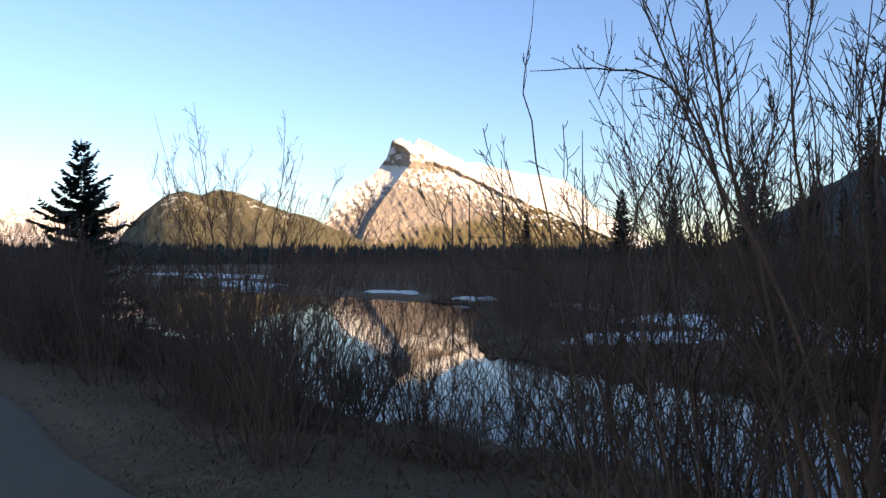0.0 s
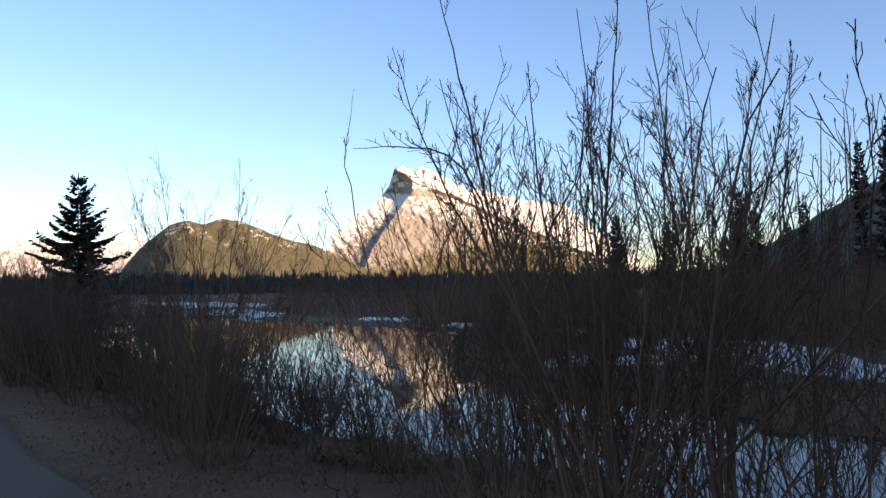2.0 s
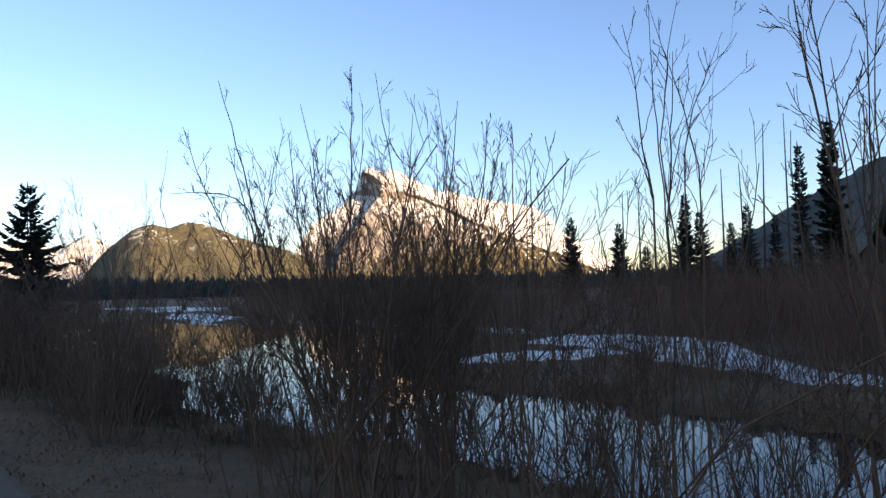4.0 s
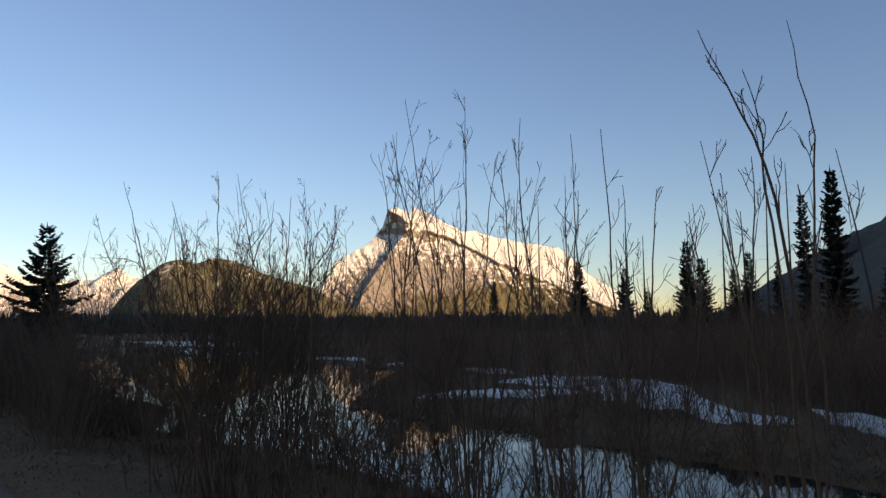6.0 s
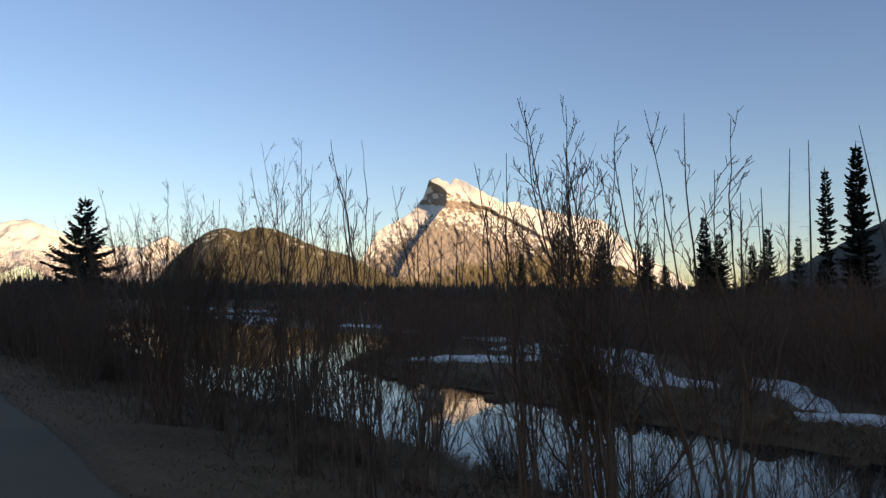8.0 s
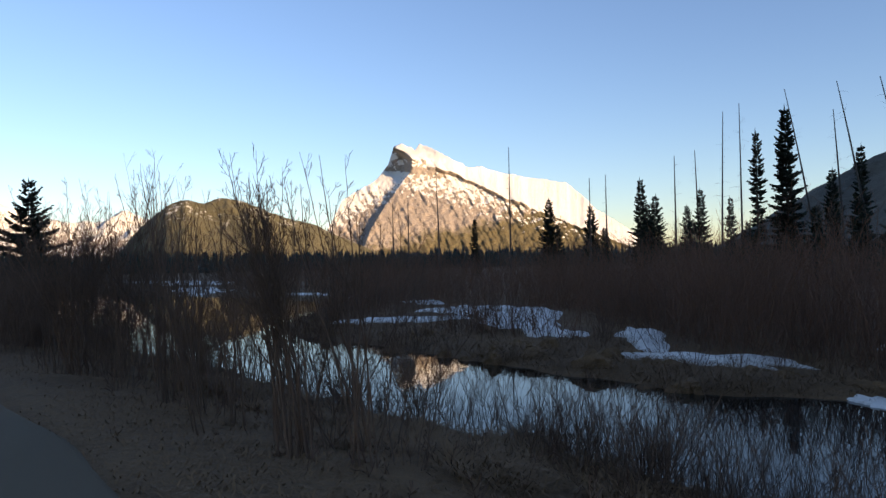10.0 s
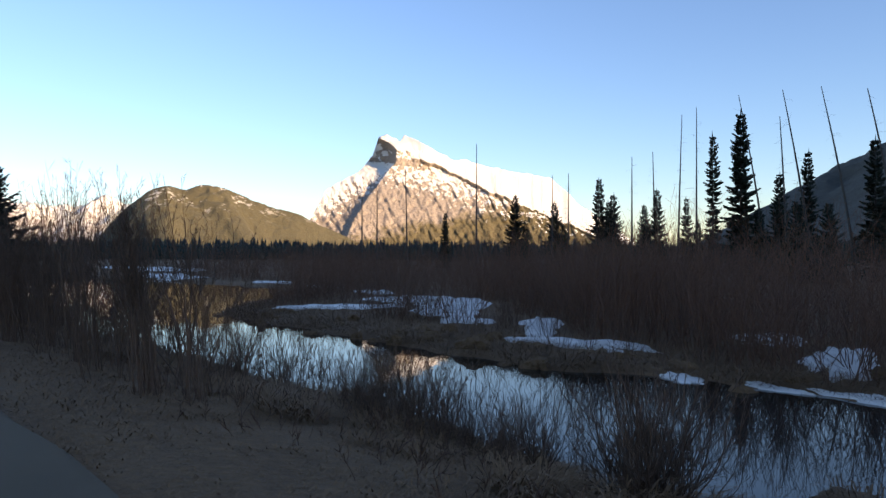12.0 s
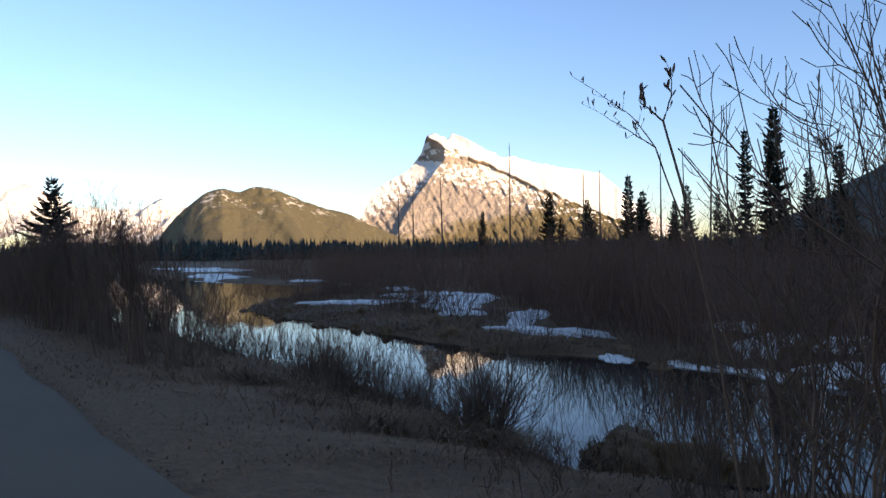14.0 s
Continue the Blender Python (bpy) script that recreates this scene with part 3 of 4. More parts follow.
def budding_shrub(seed, stem, branches, label):
    """A single arching stem that forks near its top, with buds along the shoots."""
    r = np.random.RandomState(seed)
    top = thing("willow_shrub", Matrix.Translation(place(*stem[0])), label, "shrub", "willows by the pond")
    home = np.array(place(*stem[0]))
    P = (flow(r, stem, 14) - home)[None]
    tb = Tubes()
    tb.add(P, 0.008 * np.linspace(1, 0.6, 14)[None], 6)
    part("stem", tb.mesh("stem", BARK), top)
    for points in branches:
        F = (flow(r, points, 12, 0.005) - home)[None]
        FR = 0.0045 * np.linspace(1, 0.25, 12)[None]
        tw = Tubes()
        tw.add(F, FR, 5)
        T, TR = children(r, F, FR, 9, 0.15, 0.92, 0.13, 0.75, 4, 0.6, 0.16, 0.7)
        tw.add(T, np.maximum(TR, 0.0014), 4)
        shoot = part("shoot", tw.mesh("shoot", BARK), top)
        for q in [*T[:, -1], *T[:4, 2], F[0, -1], F[0, 8]]:
            bud = new("bud", BUD)
            bud.parent = shoot
            bud.matrix_local = Matrix.Translation(Vector(q)) @ Matrix.Rotation(r.uniform(0, 6.28), 4, "Z") @ Matrix.Rotation(r.uniform(0.1, 0.9), 4, "X") @ Matrix.Scale(r.uniform(0.5, 0.8), 4)


budding_shrub(411, [(-16.4, 4.1, 0.3), (-16.0, 3.9, 1.8), (-15.55, 3.78, 3.05)],
              [[(-15.55, 3.78, 3.05), (-15.35, 3.82, 3.3), (-15.17, 3.84, 3.4), (-14.95, 3.69, 3.6)], [(-15.55, 3.78, 3.05), (-15.3, 3.78, 3.22), (-14.97, 3.76, 3.42)]],
              "slanting bare willow stem with dark buds above the bank")
budding_shrub(412, [(-16.55, 3.2, 0.6), (-16.5, 2.95, 2.0), (-16.44, 2.81, 2.7), (-16.38, 2.72, 2.98)],
              [[(-16.38, 2.72, 2.98), (-16.45, 2.7, 3.1), (-16.43, 2.68, 3.22)], [(-16.38, 2.72, 2.98), (-16.3, 2.7, 3.06), (-16.29, 2.69, 3.14)]],
              "upright bare willow stem with dark buds above the bank")


def reaching_willow(seed, base, tips, label, knot=None, radius=0.011, forks=4, branches=10, twigs=3, buds=0, spread=1.0, extra=1):
    """A bare willow whose main stems fan from one foot, by way of a knot where there is one, to the given tips."""
    r = np.random.RandomState(seed)
    z = float(ground_z(np.array(base[0]), np.array(base[1])))
    foot = (base[0], base[1], z - 0.1)
    home = np.array(place(*foot))
    top = thing("willow_shrub", Matrix.Translation(home), label, "shrub", "willows by the pond")
    full = list(tips)
    for a, b, h in tips:
        for _ in range(extra):
            f = r.uniform(0.74, 0.93)
            full.append((base[0] + (a - base[0]) * f + r.uniform(-0.2, 0.2), base[1] + (b - base[1]) * f + r.uniform(-0.2, 0.2), foot[2] + (h - foot[2]) * f))
    for a, b, h in full:
        da, db = r.uniform(-0.12, 0.12, 2)
        start = (foot[0] + da, foot[1] + db, foot[2])
        way = [knot] if knot else [(start[0] + 0.3 * (a - start[0]) + r.uniform(-0.05, 0.05), start[1] + 0.3 * (b - start[1]) + r.uniform(-0.05, 0.05), foot[2] + 0.42 * (h - foot[2])),
                                   (start[0] + 0.75 * (a - start[0]), start[1] + 0.75 * (b - start[1]), foot[2] + 0.76 * (h - foot[2]))]
        P = (flow(r, [start, *way, (a, b, h)], 16, 0.014) - home)[None]
        R = radius * r.uniform(0.8, 1.15) * np.linspace(1, 0.16, 16)[None]
        tb = Tubes()
        tb.add(P, R, 5)
        F, FR = children(r, P, R, forks, 0.3, 0.78, 0.22 * spread, 0.46, 8, 0.9, 0.14, 0.7)
        tb.add(F, FR, 4)
        P2, R2 = children(r, P, R, branches, 0.38, 0.97, 0.1 * spread, 0.7, 5, 0.9, 0.17, 0.55)
        P3, R3 = children(r, F, FR, max(2, branches // 2), 0.2, 0.98, 0.3, 0.7, 5, 0.9, 0.17, 0.55)
        P2, R2 = np.concatenate([P2, P3]), np.concatenate([R2, R3])
        tb.add(P2, np.maximum(R2, 0.002), 3)
        if twigs:
            P4, R4 = children(r, P2, R2, twigs, 0.2, 1.0, 0.5, 0.75, 3, 0.7, 0.2, 0.7)
            tb.add(P4, np.maximum(R4, 0.0015), 3)
        stem = part("stem", tb.mesh("stem", BARK), top)
        for q in P2[r.permutation(len(P2))[:buds], -1]:
            bud = new("bud", BUD)
            bud.parent = stem
            bud.matrix_local = Matrix.Translation(Vector(q)) @ Matrix.Rotation(r.uniform(0, 6.28), 4, "Z") @ Matrix.Rotation(r.uniform(0.0, 0.6), 4, "X") @ Matrix.Scale(r.uniform(0.5, 0.75), 4)
    return top


FAN = "tall bare willow with stems fanning out from one foot"
reaching_willow(421, (8.0, 3.7), [(8.29, 2.78, 4.08), (7.6, 2.96, 4.08), (7.32, 3.88, 4.03), (7.9, 3.4, 3.7), (7.5, 4.2, 3.6), (8.7, 3.3, 3.4), (7.2, 4.6, 3.55), (7.0, 4.9, 3.3)], FAN, forks=6, branches=12)
reaching_willow(422, (1.1, 3.1), [(1.43, 1.95, 3.5), (1.37, 2.17, 3.83), (0.73, 2.41, 3.58), (0.88, 2.91, 3.9), (1.2, 2.6, 3.5), (1.5, 2.5, 3.3)], "tall bare willow with long boughs arching over the verge", radius=0.012, forks=6, branches=12, twigs=4, spread=0.75)
reaching_willow(437, (1.15, 3.05), [(1.92, 2.05, 3.12)], "bare willow bough bowed level over the verge", (1.5, 2.5, 3.02), 0.009, 2, 8, 2, spread=0.5, extra=0)
reaching_willow(423, (0.9, 3.7), [(1.33, 4.11, 4.09), (0.37, 3.43, 3.68), (0.86, 3.1, 3.94), (0.62, 4.15, 3.67), (1.05, 3.6, 3.75)], FAN, radius=0.012, forks=6, branches=12, twigs=4)
reaching_willow(424, (0.35, 3.9), [(0.48, 3.83, 3.63), (0.6, 3.7, 3.35), (0.3, 4.0, 3.4)], "slim bare willow dotted with small dark buds", forks=2, branches=9, twigs=1, buds=14, extra=0)
reaching_willow(425, (-0.2, 3.5), [(-0.24, 3.3, 3.37), (-0.05, 3.4, 3.2), (-0.35, 3.45, 3.1)], "slim bare willow dotted with small dark buds", forks=2, branches=9, twigs=1, buds=14, extra=0)
reaching_willow(426, (1.7, 2.5), [(1.86, 2.02, 3.42)], "thin bare willow shoot bent over and growing upright again", (1.9, 2.02, 3.0), 0.006, 1, 2, 0, spread=0.3, extra=0)
reaching_willow(433, (-1.0, 3.85), [(-0.85, 3.6, 3.9), (-0.95, 3.72, 4.1), (-1.02, 3.85, 3.75)], "tall bare willow with long crooked leaders", (-0.96, 3.73, 2.9), 0.01, 3, 6, 2, extra=0)
reaching_willow(434, (-1.25, 3.65), [(-1.08, 3.5, 3.95), (-1.15, 3.72, 4.05), (-1.3, 3.9, 3.8)], "tall bare willow with long crooked leaders", (-1.18, 3.6, 3.1), 0.009, 2, 6, 2, extra=0)
reaching_willow(427, (-2.2, 3.4), [(-2.09, 2.94, 3.95), (-2.35, 3.25, 3.96), (-2.12, 3.79, 3.7), (-2.3, 3.0, 3.5), (-2.0, 3.5, 3.4), (-2.5, 3.6, 3.35)], "tall bare willow with stiff upright stems", forks=3, branches=9, twigs=2)
reaching_willow(428, (-3.65, 3.3), [(-3.7, 2.95, 3.4), (-3.5, 3.4, 3.2), (-3.85, 3.2, 3.1)], FAN, forks=3, branches=8, twigs=2)
reaching_willow(435, (-3.1, 3.4), [(-3.1, 3.0, 3.6), (-3.3, 3.2, 3.5), (-3.0, 3.5, 3.35), (-2.8, 3.3, 3.2)], FAN, forks=3, branches=8, twigs=2)
reaching_willow(436, (-4.2, 3.5), [(-4.1, 3.2, 3.3), (-4.3, 3.3, 3.2), (-4.0, 3.6, 3.1)], FAN, forks=3, branches=8, twigs=2)
reaching_willow(429, (-4.8, 2.9), [(-4.58, 2.38, 3.48), (-4.87, 2.45, 3.44), (-4.72, 2.42, 3.3)], "lone willow stem forking into two tall bare leaders", (-4.86, 2.42, 2.72), 0.009, 1, 5, 2, spread=0.7, extra=0)
reaching_willow(430, (-5.45, 3.4), [(-5.26, 3.09, 3.31), (-5.6, 3.07, 3.32), (-5.4, 3.35, 3.2), (-5.2, 3.5, 3.0)], FAN)
reaching_willow(431, (-6.4, 3.1), [(-6.37, 2.49, 3.34), (-6.28, 2.58, 3.38), (-6.4, 2.76, 3.41), (-6.2, 3.2, 3.2), (-6.6, 2.9, 3.25), (-6.1, 2.9, 3.1)], "tall bare willow with a dense twiggy crown", forks=6, branches=12, extra=2)
reaching_willow(432, (-6.85, 3.5), [(-6.7, 3.01, 3.37), (-6.87, 3.1, 3.33), (-7.03, 3.25, 3.3)], FAN, forks=4, branches=10, twigs=3, extra=2)
rs = random.Random(9)
for k in range(6):
    put_willow(SHORE[k % 4], rs.uniform(7.4, 10.0), rs.uniform(5.2, 6.2), rs.uniform(0.8, 1.0), rs.uniform(0, 6.28))
FAR = [willow(300 + k, 2.0, 9, 0.6, 0.011, 2, 3, 0, 0.004) for k in range(4)]
spots = []
while len(spots) < 98:
    k = len(spots)
    a = rp.uniform(-16, 24)
    b = float(far_shore(np.array(a))) + 1.2 + 8.5 * rp.uniform(0, 1)
    if k >= 80:
        a, b = rp.uniform(0, 8), rp.uniform(16.2, 18.2)
    if not bool(on_snow(np.array(a), np.array(b), 0.8)) or rp.random() < 0.12:
        spots.append((a, b))
for k, (a, b) in enumerate(spots):
    put_willow(FAR[k % 4], a, b, rp.uniform(0.45, 0.8) + 0.045 * (b - 14), rp.uniform(0, 6.28))
for proto in TALL + LOW + FAR + SHORE:
    bury(proto)


def brush(name, label, seed, count, area, height, mat, twig=5, radius=0.011, low=1.0):
    """A thicket of bare shoots past counting."""
    r = np.random.RandomState(seed)
    a, b = area(r, count)
    count = len(a)
    z = ground_z(a, b)
    x, y = place_np(a, b)
    base = np.stack([x, y, z - 0.05], 1)
    ang, out = r.uniform(0, 6.28, count), np.abs(r.normal(0, 0.38, count))
    d = np.stack([np.cos(ang) * out, np.sin(ang) * out, np.ones(count)], 1)
    L = height * np.clip(low + 0.3 * smooth(-7, 2, -a) * (b > 10) + 0.036 * (b - 13), low, 1.0) * (0.4 + 0.56 * r.uniform(0, 1, count) ** 1.4) * (1 + 0.14 * wave(a, b, 3.0, seed) + 0.16 * wave(a, b, 0.9, seed + 1))
    P, R = stems(r, base, d, L, radius * r.uniform(0.7, 1.3, count), 5, 0.26, 0.6)
    tb = Tubes()
    tb.add(P, R, 3)
    P2, R2 = children(r, P, R, twig, 0.15, 0.95, 0.5, 0.65, 3, 0.6, 0.25)
    tb.add(P2, np.maximum(R2, 0.004), 3)
    thing(name, Matrix(), label, "shrubs", kind="stuff", data=tb.mesh(name, mat))


def brush_edge(a):
    """Where the thicket behind the snow begins."""
    return 20.0 + 5.5 * smooth(3, 8, a) + 5.0 * smooth(16, 30, a) - 3.6 * smooth(-2, 3, -a) - 2.4 * smooth(5, 9, -a) + 1.2 * wave(a, 0 * a, 1.6, 31)


def far_bank(r, n):
    a = np.where(r.uniform(0, 1, n) < 0.55, r.uniform(-26, 14, n), r.uniform(-32, 70, n))
    b = brush_edge(a) + r.exponential(5.5, n)
    a[:160], b[:160] = r.uniform(1.5, 8.0, 160), r.uniform(15.6, 17.4, 160)
    a[160:1100] = r.uniform(13, 36, 940)
    b[160:1100] = far_shore(a[160:1100]) + 1.6 + r.exponential(2.6, 940)
    keep = ~on_snow(a, b, 0.9) | (r.uniform(0, 1, n) < 0.12)
    return a[keep], b[keep]


def deep_bank(r, n):
    a = r.uniform(-40, 160, n)
    return a, 38 + 0.35 * np.maximum(a - 40, 0) + r.uniform(0, 45, n)


def road_end(r, n):
    a = 12.5 + 60 * r.uniform(0, 1, n) ** 1.6
    return a, 2.3 + (np.minimum(near_shore(a) - 0.6, 4.6 + 0.06 * (a - 12)) - 2.3) * r.uniform(0, 1, n)


brush("far_thicket", "dense reddish-brown bare willow thicket behind the snow", 51, 8600, far_bank, 4.1, BARK_RED, 4, 0.012, 0.36)
brush("deep_thicket", "dense dark bare brush reaching back to the trees", 52, 2100, deep_bank, 5.0, BARK_RED, 4, 0.022)
def near_bank(r, n):
    a = r.uniform(-4.5, 4.0, n)
    return a, near_shore(a) - 0.2 - np.abs(r.normal(0, 0.8, n))


def bushy_bank(r, n):
    a = 4.0 + 9.5 * r.uniform(0, 1, n) ** 0.6
    return a, 3.2 + (near_shore(a) - 3.5) * r.uniform(0, 1, n)


def shore_clumps(r, n):
    a = r.uniform(-0.5, 6.5, n)
    return a, near_shore(a) - 0.3 - 2.2 * r.uniform(0, 1, n)


brush("bank_thicket", "low dark bare brush along the top of the shore", 54, 85, near_bank, 2.1, BARK, 6, 0.008, 0.36)
brush("shore_thicket", "tangled dark bare brush standing on the shore", 57, 50, shore_clumps, 2.1, BARK, 6, 0.008, 0.85)


def verge(r, n):
    a = r.uniform(-15, 6, n)
    return a, 2.6 + 3.6 * r.uniform(0, 1, n) ** 0.6


brush("bank_weeds", "scattered dead weed stalks in the roadside grass", 56, 650, verge, 0.75, BARK_RED, 5, 0.004, 0.6)
brush("bushy_thicket", "dense dark bare brush crowding the bank", 55, 105, bushy_bank, 2.2, BARK, 7, 0.009, 0.85)
brush("roadside_thicket", "dense dark bare brush beside the road", 53, 2000, road_end, 2.9, BARK)

# ---- spruces and dead trunks ----
def spruce(a, b, height, width, seed, label, bare=0.05, dense=1.0, full=1.5):
    r = np.random.RandomState(seed)
    z = float(ground_z(np.array(a), np.array(b)))
    top = thing("spruce_tree", place(a, b, z - 0.1), label, "tree", "spruces")
    P = np.zeros((1, 8, 3))
    P[0, :, 2] = np.linspace(0, height, 8)
    P[0, :, 0] = r.normal(0, 0.02, 8).cumsum()
    tb = Tubes()
    tb.add(P, (0.012 * height * np.linspace(1, 0.08, 8))[None], 8)
    part("trunk", tb.mesh("trunk", TRUNK), top)
    tiers = int((34 + height * 1.4) * dense)
    verts, quads, count = [], [], 0
    for i in range(tiers):
        t = bare + (0.97 - bare) * ((i + r.uniform(0, 0.5)) / tiers) ** 0.9
        whorl = 0.5 * width * min(1.0, (1 - t) * full) ** 0.85 * (1 + 0.16 * math.sin(i * 2.1 + seed)) + 0.012 * height
        boughs = int(r.randint(3, 6))
        turn = r.uniform(0, 6.28)
        for k in range(boughs):
            ang, reach = turn + (k + r.uniform(-0.3, 0.3)) * 6.283 / boughs, whorl * r.uniform(0.5, 1.12)
            out = np.array([math.cos(ang), math.sin(ang), 0])
            side = np.array([-out[1], out[0], 0])
            dip = -0.38 * (1 - t) + 0.5 * t * t + r.uniform(-0.16, 0.12)
            up = (t + r.uniform(-0.75, 0.75) / tiers * (1 - t)) * height
            twigs = max(6, int(5 + 4.5 * reach / (0.02 * height + 0.12)))
            twigs = min(twigs, 26)
            f = (np.arange(twigs) + r.uniform(0.2, 0.9, twigs)) / twigs
            c = out * (reach * f)[:, None] + np.array([0, 0, 1.0]) * (up + reach * (dip * f + 0.3 * f * f))[:, None]
            way = out * r.uniform(0.45, 0.9, twigs)[:, None] + side * (np.where(np.arange(twigs) % 2, 1, -1) * r.uniform(0.25, 1.0, twigs))[:, None] + np.array([0, 0, 1.0]) * r.uniform(-0.42, 0.1, twigs)[:, None]
            length = (0.3 * reach * (1.15 - f) + 0.012 * height + 0.03) * r.uniform(0.7, 1.25, twigs)
            way = way / np.linalg.norm(way, axis=1, keepdims=True)
            flat = np.cross(way, [0, 0, 1.0])
            flat /= np.linalg.norm(flat, axis=1, keepdims=True) + 1e-6
            wide = (0.16 * length + 0.0035 * height)[:, None]
            tip, mid = c + way * length[:, None], c + way * (0.45 * length)[:, None]
            hang = np.array([0, 0, -1.0]) * wide * 1.3
            v = np.stack([c, mid + flat * wide, tip, mid - flat * wide, mid + hang, mid - 0.4 * hang], 1)
            verts.append(v.reshape(-1, 3))
            q = count + 6 * np.arange(twigs)[:, None]
            quads += [q + np.array([[0, 1, 2, 3]]), q + np.array([[0, 4, 2, 5]])]
            count += 6 * twigs
    lead = np.array([[0, 0, 0.93 * height], [0.006 * height, 0, 0.96 * height], [0, 0, 1.01 * height], [-0.006 * height, 0, 0.96 * height]])
    verts.append(lead + P[0, -1] * [1, 1, 0])
    quads.append(count + np.array([[0, 1, 2, 3]]))
    part("crown", mesh_of("crown", np.concatenate(verts), np.concatenate(quads), material=NEEDLES), top, "dark green needle-covered boughs")


DARK_SPRUCE = "dark green spruce standing above the thicket"
spruce(26.2, 81.9, 19.4, 4.5, 1, "tall dark spruce with a full pointed crown", 0.05, 1.0, 1.12)
spruce(28.4, 79.6, 16.8, 1.5, 2, "slender tall spruce with ragged short boughs", 0.05, 0.8, 2.4)
spruce(34.6, 8.5, 7.8, 6.4, 3, "lone dark spruce with spreading boughs beside the road", 0.06, 0.75, 0.95)
SPRUCE_AT = [(53.1, 72.4, 10.7, 4.4), (46.0, 72.2, 9.4, 4.2), (33.1, 64.3, 10.8, 3.4), (32.6, 66.1, 9.2, 3.8), (31.7, 70.6, 8.2, 3.4), (29.9, 70.4, 9.8, 3.2), (29.4, 75.5, 9.1, 2.6),
             (17.5, 72.5, 10.7, 3.8), (16.6, 76.9, 13.3, 3.2), (6.6, 65.7, 12.2, 4.0), (74.8, 78.9, 9.6, 3.0), (38.3, 73.0, 9.0, 4.4), (3.5, 70.0, 11.0, 4.0), (60.0, 82.0, 8.0, 3.4), (36.0, 62.0, 5.8, 3.2), (27.0, 64.0, 6.2, 3.4), (22.5, 66.0, 5.8, 3.4), (14.5, 62.0, 6.6, 3.8), (10.5, 60.0, 6.8, 4.0), (7.2, 58.0, 6.4, 4.0)]
for k, (a, b, h, w) in enumerate(SPRUCE_AT):
    spruce(a, b, h, 0.8 * w, 10 + k, DARK_SPRUCE, 0.04, 0.9, 1.3)


def snag(a, b, height, lean_a, lean_b, seed, radius=0.15):
    """A dead trunk with a few broken side twigs; lean is the top's shift along and across."""
    r = np.random.RandomState(seed)
    z = float(ground_z(np.array(a), np.array(b)))
    word = "leaning grey dead trunk stripped of its boughs" if abs(lean_a) + abs(lean_b) > 1 else "upright grey dead trunk stripped of its boughs"
    top = thing("dead_tree", place(a, b, z - 0.2), word, "tree", "dead trunks")
    t = np.linspace(0, 1, 8)
    shift = ALONG * lean_a + ACROSS * lean_b
    P = np.stack([shift.x * t ** 1.3, shift.y * t ** 1.3, height * t], 1)[None]
    R = radius * np.linspace(1, 0.22, 8)[None]
    tb = Tubes()
    tb.add(P, R, 7)
    part("trunk", tb.mesh("trunk", SNAG), top)
    P2, R2 = children(r, P, R, 26, 0.3, 0.97, 0.075, 1.3, 5, -0.7, 0.25, 0.2)
    for k in range(len(P2)):
        tw = Tubes()
        tw.add(P2[k:k + 1], R2[k:k + 1], 3)
        part("branch_stub", tw.mesh("branch_stub", SNAG), top)


SNAG_AT = [(53.1, 65.2, 16.8, 0, 0), (58.9, 58.5, 13.6, 0.1, -0.3), (61.4, 55.5, 10.7, 0, 0), (62.6, 54.0, 9.9, 0, 0), (41.3, 69.2, 12.4, 0, 0), (30.2, 66.1, 12.9, 0, 0), (30.5, 71.0, 14.0, 0.1, -0.4),
           (31.2, 76.7, 18.9, -0.4, 0.2), (27.8, 74.9, 19.0, 0, 0), (12.2, 67.4, 17.2, 1.7, -2.2), (8.2, 66.2, 16.6, 1.95, -2.2), (2.8, 59.9, 14.5, 1.7, -2.05), (14.7, 68.0, 15.2, 0.4, -0.7),
           (20.6, 76.6, 19.4, 1.9, -2.5), (41.7, 66.7, 11.9, -0.2, -0.2)]
for k, s in enumerate(SNAG_AT):
    snag(*s, 70 + k)


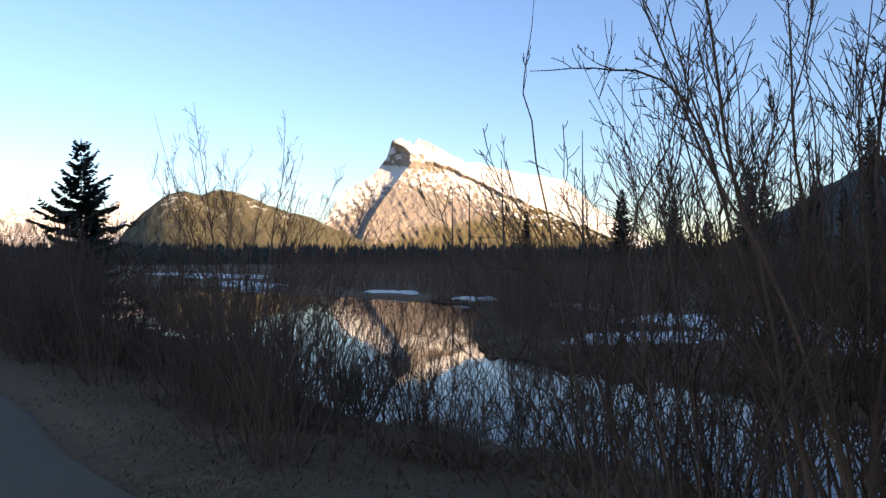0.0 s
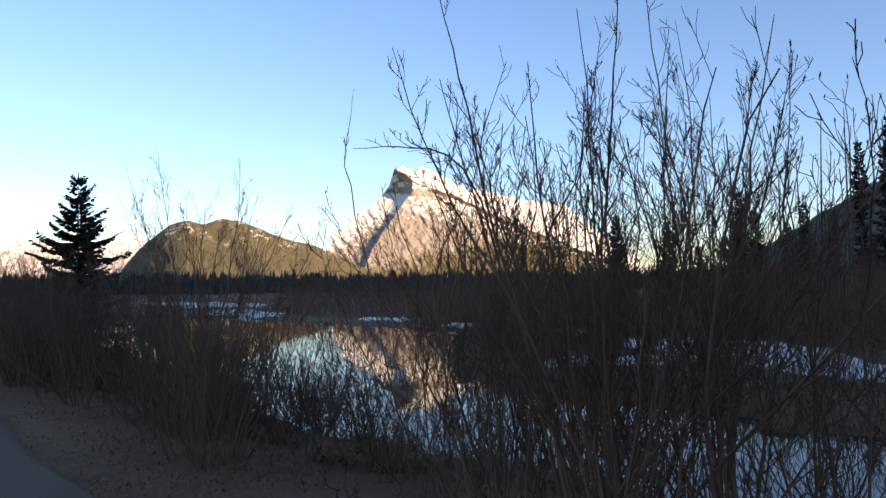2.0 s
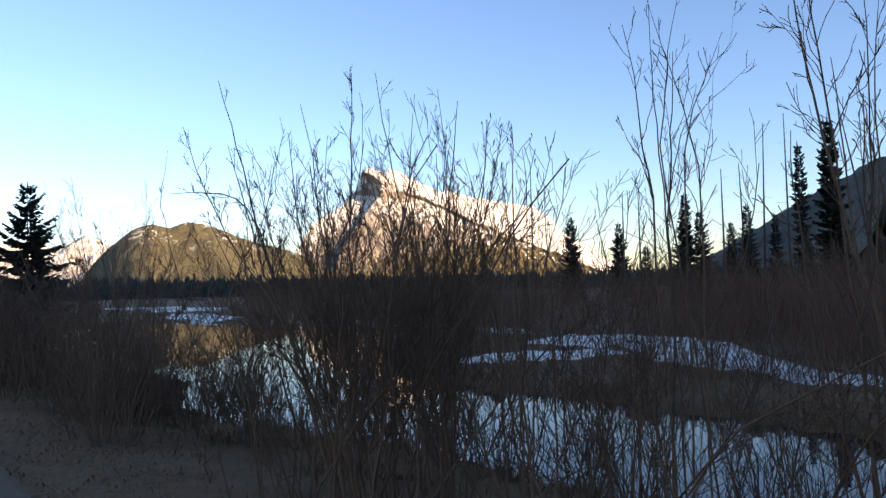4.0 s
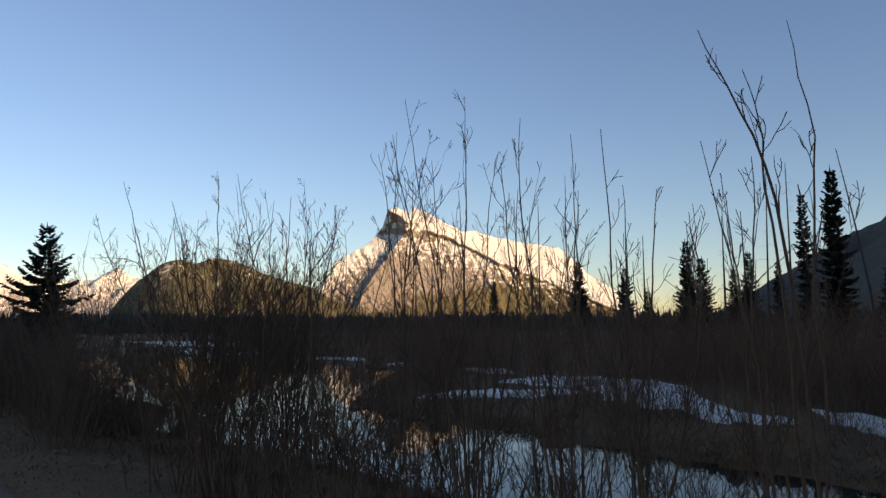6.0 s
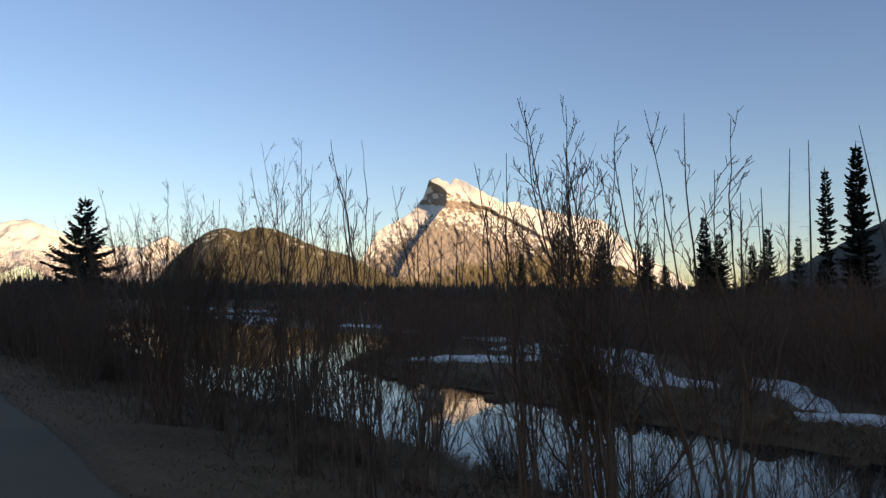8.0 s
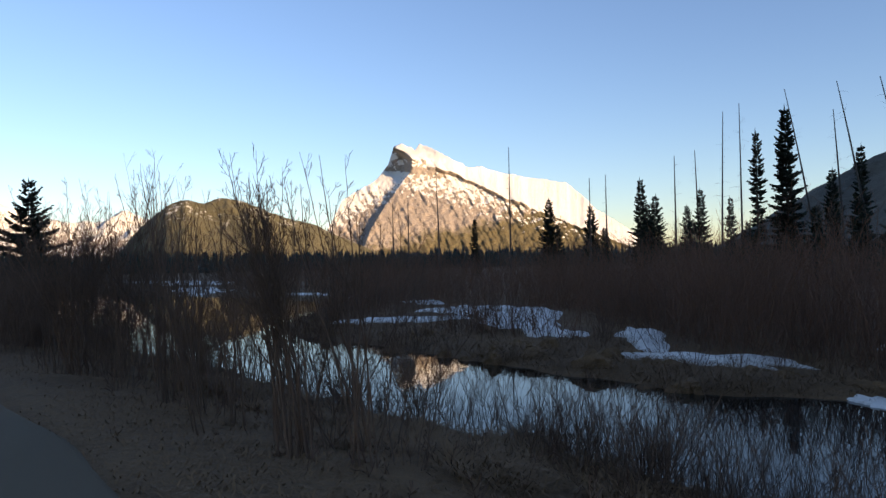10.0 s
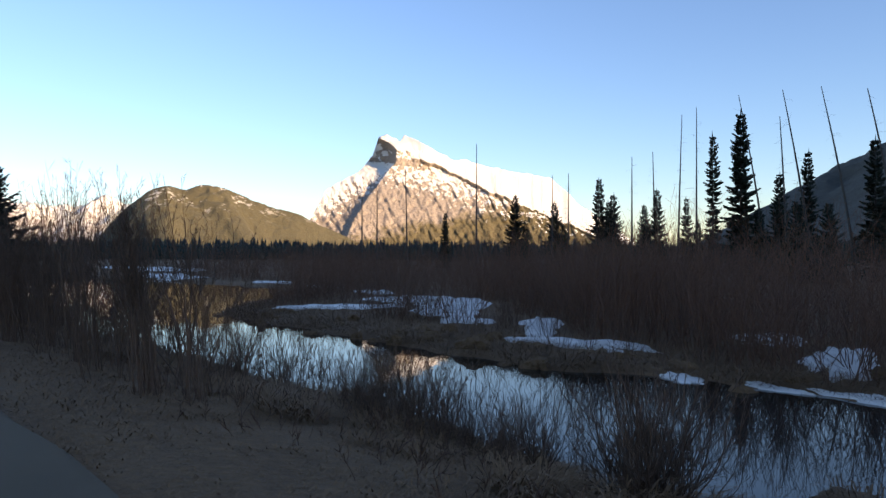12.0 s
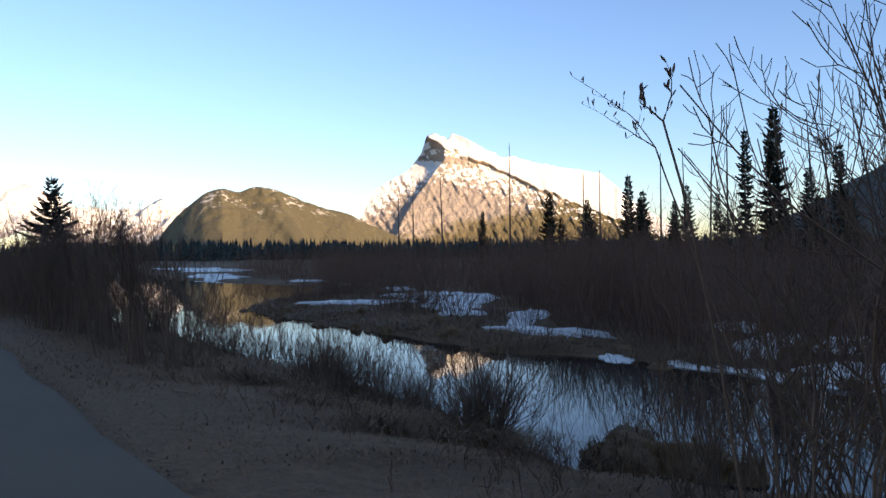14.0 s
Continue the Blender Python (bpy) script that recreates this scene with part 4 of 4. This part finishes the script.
# ---- far forest along the valley ----
def far_forest():
    r = np.random.RandomState(77)
    n = 5600
    az = np.radians(r.uniform(-48, 40, n))
    d = 330 + 1000 * r.uniform(0, 1, n) ** 1.6
    h = r.uniform(7, 11.5, n) * (0.8 + 0.35 * d / 650)
    x, y = d * np.sin(az), d * np.cos(az)
    a = ALONG.x * x + ALONG.y * y
    b = ACROSS.x * x + ACROSS.y * y
    z = ground_z(a, b)
    tiers, sides = 4, 5
    V, T, c = [], [], 0
    ang = np.arange(sides) * 2 * math.pi / sides
    for k in range(tiers):
        z0, z1 = z + h * (0.08 + 0.22 * k), z + h * (0.42 + 0.22 * k if k < tiers - 1 else 1.0)
        rad = h * 0.19 * (1 - 0.22 * k) * r.uniform(0.75, 1.2, n)
        ph = r.uniform(0, 6.28, n)
        ring = np.stack([x[:, None] + rad[:, None] * np.cos(ang + ph[:, None]), y[:, None] + rad[:, None] * np.sin(ang + ph[:, None]),
                         z0[:, None] + 0.06 * h[:, None] * r.uniform(-1, 1, (n, sides))], -1)
        tip = np.stack([x, y, z1], -1)[:, None]
        V.append(np.concatenate([ring, tip], 1).reshape(-1, 3))
        i = c + np.arange(n * (sides + 1)).reshape(n, sides + 1)
        T.append(np.stack([i[:, :sides], np.roll(i[:, :sides], -1, 1), np.repeat(i[:, sides:], sides, 1)], -1).reshape(-1, 3))
        c += n * (sides + 1)
    me = mesh_of("far_forest", np.concatenate(V), None, np.concatenate(T), material=NEEDLES)
    thing("far_forest", Matrix(), "dark line of conifers across the valley floor", "forest", kind="stuff", data=me)


far_forest()


# ---- dry grass ----
def grass(name, label, seed, count, area, height):
    r = np.random.RandomState(seed)
    a, b = area(r, count)
    z = ground_z(a, b)
    keep = z > 0.01
    a, b, z = a[keep], b[keep], z[keep]
    n = len(a)
    x, y = place_np(a, b)
    ang, lean = r.uniform(0, 6.28, n), r.uniform(1.3, 2.35, n)
    h = height * r.uniform(0.4, 1.2, n) * (1 + 0.5 * wave(a, b, 0.8, seed))
    w = r.uniform(0.004, 0.008, n)
    base = np.stack([x, y, z - 0.02], 1)
    side = np.stack([-np.sin(ang), np.cos(ang), 0 * ang], 1) * w[:, None]
    mid = base + np.stack([np.cos(ang) * lean * h * 0.35, np.sin(ang) * lean * h * 0.35, h * (0.75 - 0.22 * lean)], 1)
    tip = base + np.stack([np.cos(ang) * lean * h * 0.8, np.sin(ang) * lean * h * 0.8, h * (0.95 - 0.38 * lean)], 1)
    V = np.stack([base - side, base + side, mid + side * 0.7, mid - side * 0.7, tip], 1).reshape(-1, 3)
    i = np.arange(n)[:, None] * 5
    me = mesh_of(name, V, i + np.array([[0, 1, 2, 3]]), i + np.array([[3, 2, 4]]), material=GRASS)
    thing(name, Matrix(), label, "grass", kind="stuff", data=me)


grass("bank_grass", "matted dry straw-coloured grass on the roadside bank", 61, 85000, lambda r, n: (r.uniform(-21, 14, n), 1.5 + 5.2 * r.uniform(0, 1, n)), 0.12)
def marsh(r, n):
    a = r.uniform(-22, 34, n)
    return a, far_shore(a) - 0.5 + np.abs(r.normal(0, 2.6, n))


grass("marsh_grass", "flattened dry brown grass on the far marshy bank", 62, 55000, marsh, 0.4)


def tussocks(r, n):
    k = 150
    ca, cb = r.uniform(-12.2, 8, k), r.uniform(4.3, 6.4, k)
    i = r.randint(0, k, n)
    return ca[i] + r.normal(0, 0.16, n), cb[i] + r.normal(0, 0.16, n)


grass("sedge_tussocks", "tufts of tall dead brown sedge along the shore", 63, 30000, tussocks, 0.42)


# ---- hummocks at the water's edge ----
def hummock(a, b, size, tall, seed):
    n, rings = 26, 11
    r = np.random.RandomState(seed)
    ang = np.linspace(0, 2 * math.pi, n, endpoint=False)
    verts = []
    for k in range(rings + 1):
        f = math.cos(k / rings * math.pi / 2) ** 0.6
        rad = size * f * (1 + 0.16 * np.sin(2 * ang + seed) + 0.12 * np.sin(5 * ang + k * 0.6 + seed))
        h = tall * math.sin(k / rings * math.pi / 2) + 0 * ang - 0.25
        ring = np.stack([rad * np.cos(ang), rad * np.sin(ang) * 0.75, h], 1)
        for v in ring:
            p = Vector(v) * 5.0 + Vector((seed * 3.1, 0, 0))
            v += np.array(noise.noise_vector(p)) * 0.09 + np.array(noise.noise_vector(p * 2.9)) * 0.045
        verts.append(ring)
    i = np.arange((rings + 1) * n).reshape(rings + 1, n)
    j = np.roll(i, -1, 1)
    quads = np.stack([i[:-1], j[:-1], j[1:], i[1:]], -1).reshape(-1, 4)
    me = mesh_of("hummock", np.concatenate(verts), quads, material=GROUND, smooth_faces=True)
    z = float(ground_z(np.array(a), np.array(b)))
    top = thing("hummock", Matrix.Translation(place(a, b, max(z, 0))) @ Matrix.Rotation(seed * 1.3, 4, "Z"), "brown earthy hummock at the water's edge", "hummock", "hummocks", data=me)
    if seed > 8:
        return
    m = 170
    pick = np.concatenate(verts)[r.randint(3 * n, (rings + 1) * n, m)]
    ang, h = np.arctan2(pick[:, 1], pick[:, 0]) + r.normal(0, 0.5, m), r.uniform(0.06, 0.17, m)
    side = np.stack([-np.sin(ang), np.cos(ang), 0 * ang], 1) * 0.005
    mid = pick + np.stack([np.cos(ang) * h * 0.4, np.sin(ang) * h * 0.4, h * 0.7], 1)
    tip = pick + np.stack([np.cos(ang) * h * 1.0, np.sin(ang) * h * 1.0, h * 0.45], 1)
    V = np.stack([pick - side, pick + side, mid + side, mid - side, tip], 1).reshape(-1, 3)
    i = np.arange(m)[:, None] * 5
    tuft = part("grass_tuft", mesh_of("grass_tuft", V, i + np.array([[0, 1, 2, 3]]), i + np.array([[3, 2, 4]]), material=GRASS), top)
    tagged(tuft, "overhanging tuft of dead brown grass", kind="stuff")


HUMMOCKS = [(-12.95, 6.8, 0.6, 0.62), (-13.6, 7.0, 0.55, 0.55), (-12.6, 6.62, 0.24, 0.4), (-12.95, 6.42, 0.3, 0.36), (-14.1, 7.2, 0.3, 0.42), (-9.7, 6.3, 0.35, 0.4), (-8.9, 6.6, 0.25, 0.35), (-11.5, 6.2, 0.3, 0.35)]
for k in range(70):
    a = rp.uniform(-17, 20)
    HUMMOCKS.append((a, float(far_shore(np.array(a))) + rp.uniform(-0.3, 2.6), rp.uniform(0.18, 0.5), rp.uniform(0.25, 0.5)))
for k, (a, b, s, t) in enumerate(HUMMOCKS):
    hummock(a, b, s, t, k + 1)
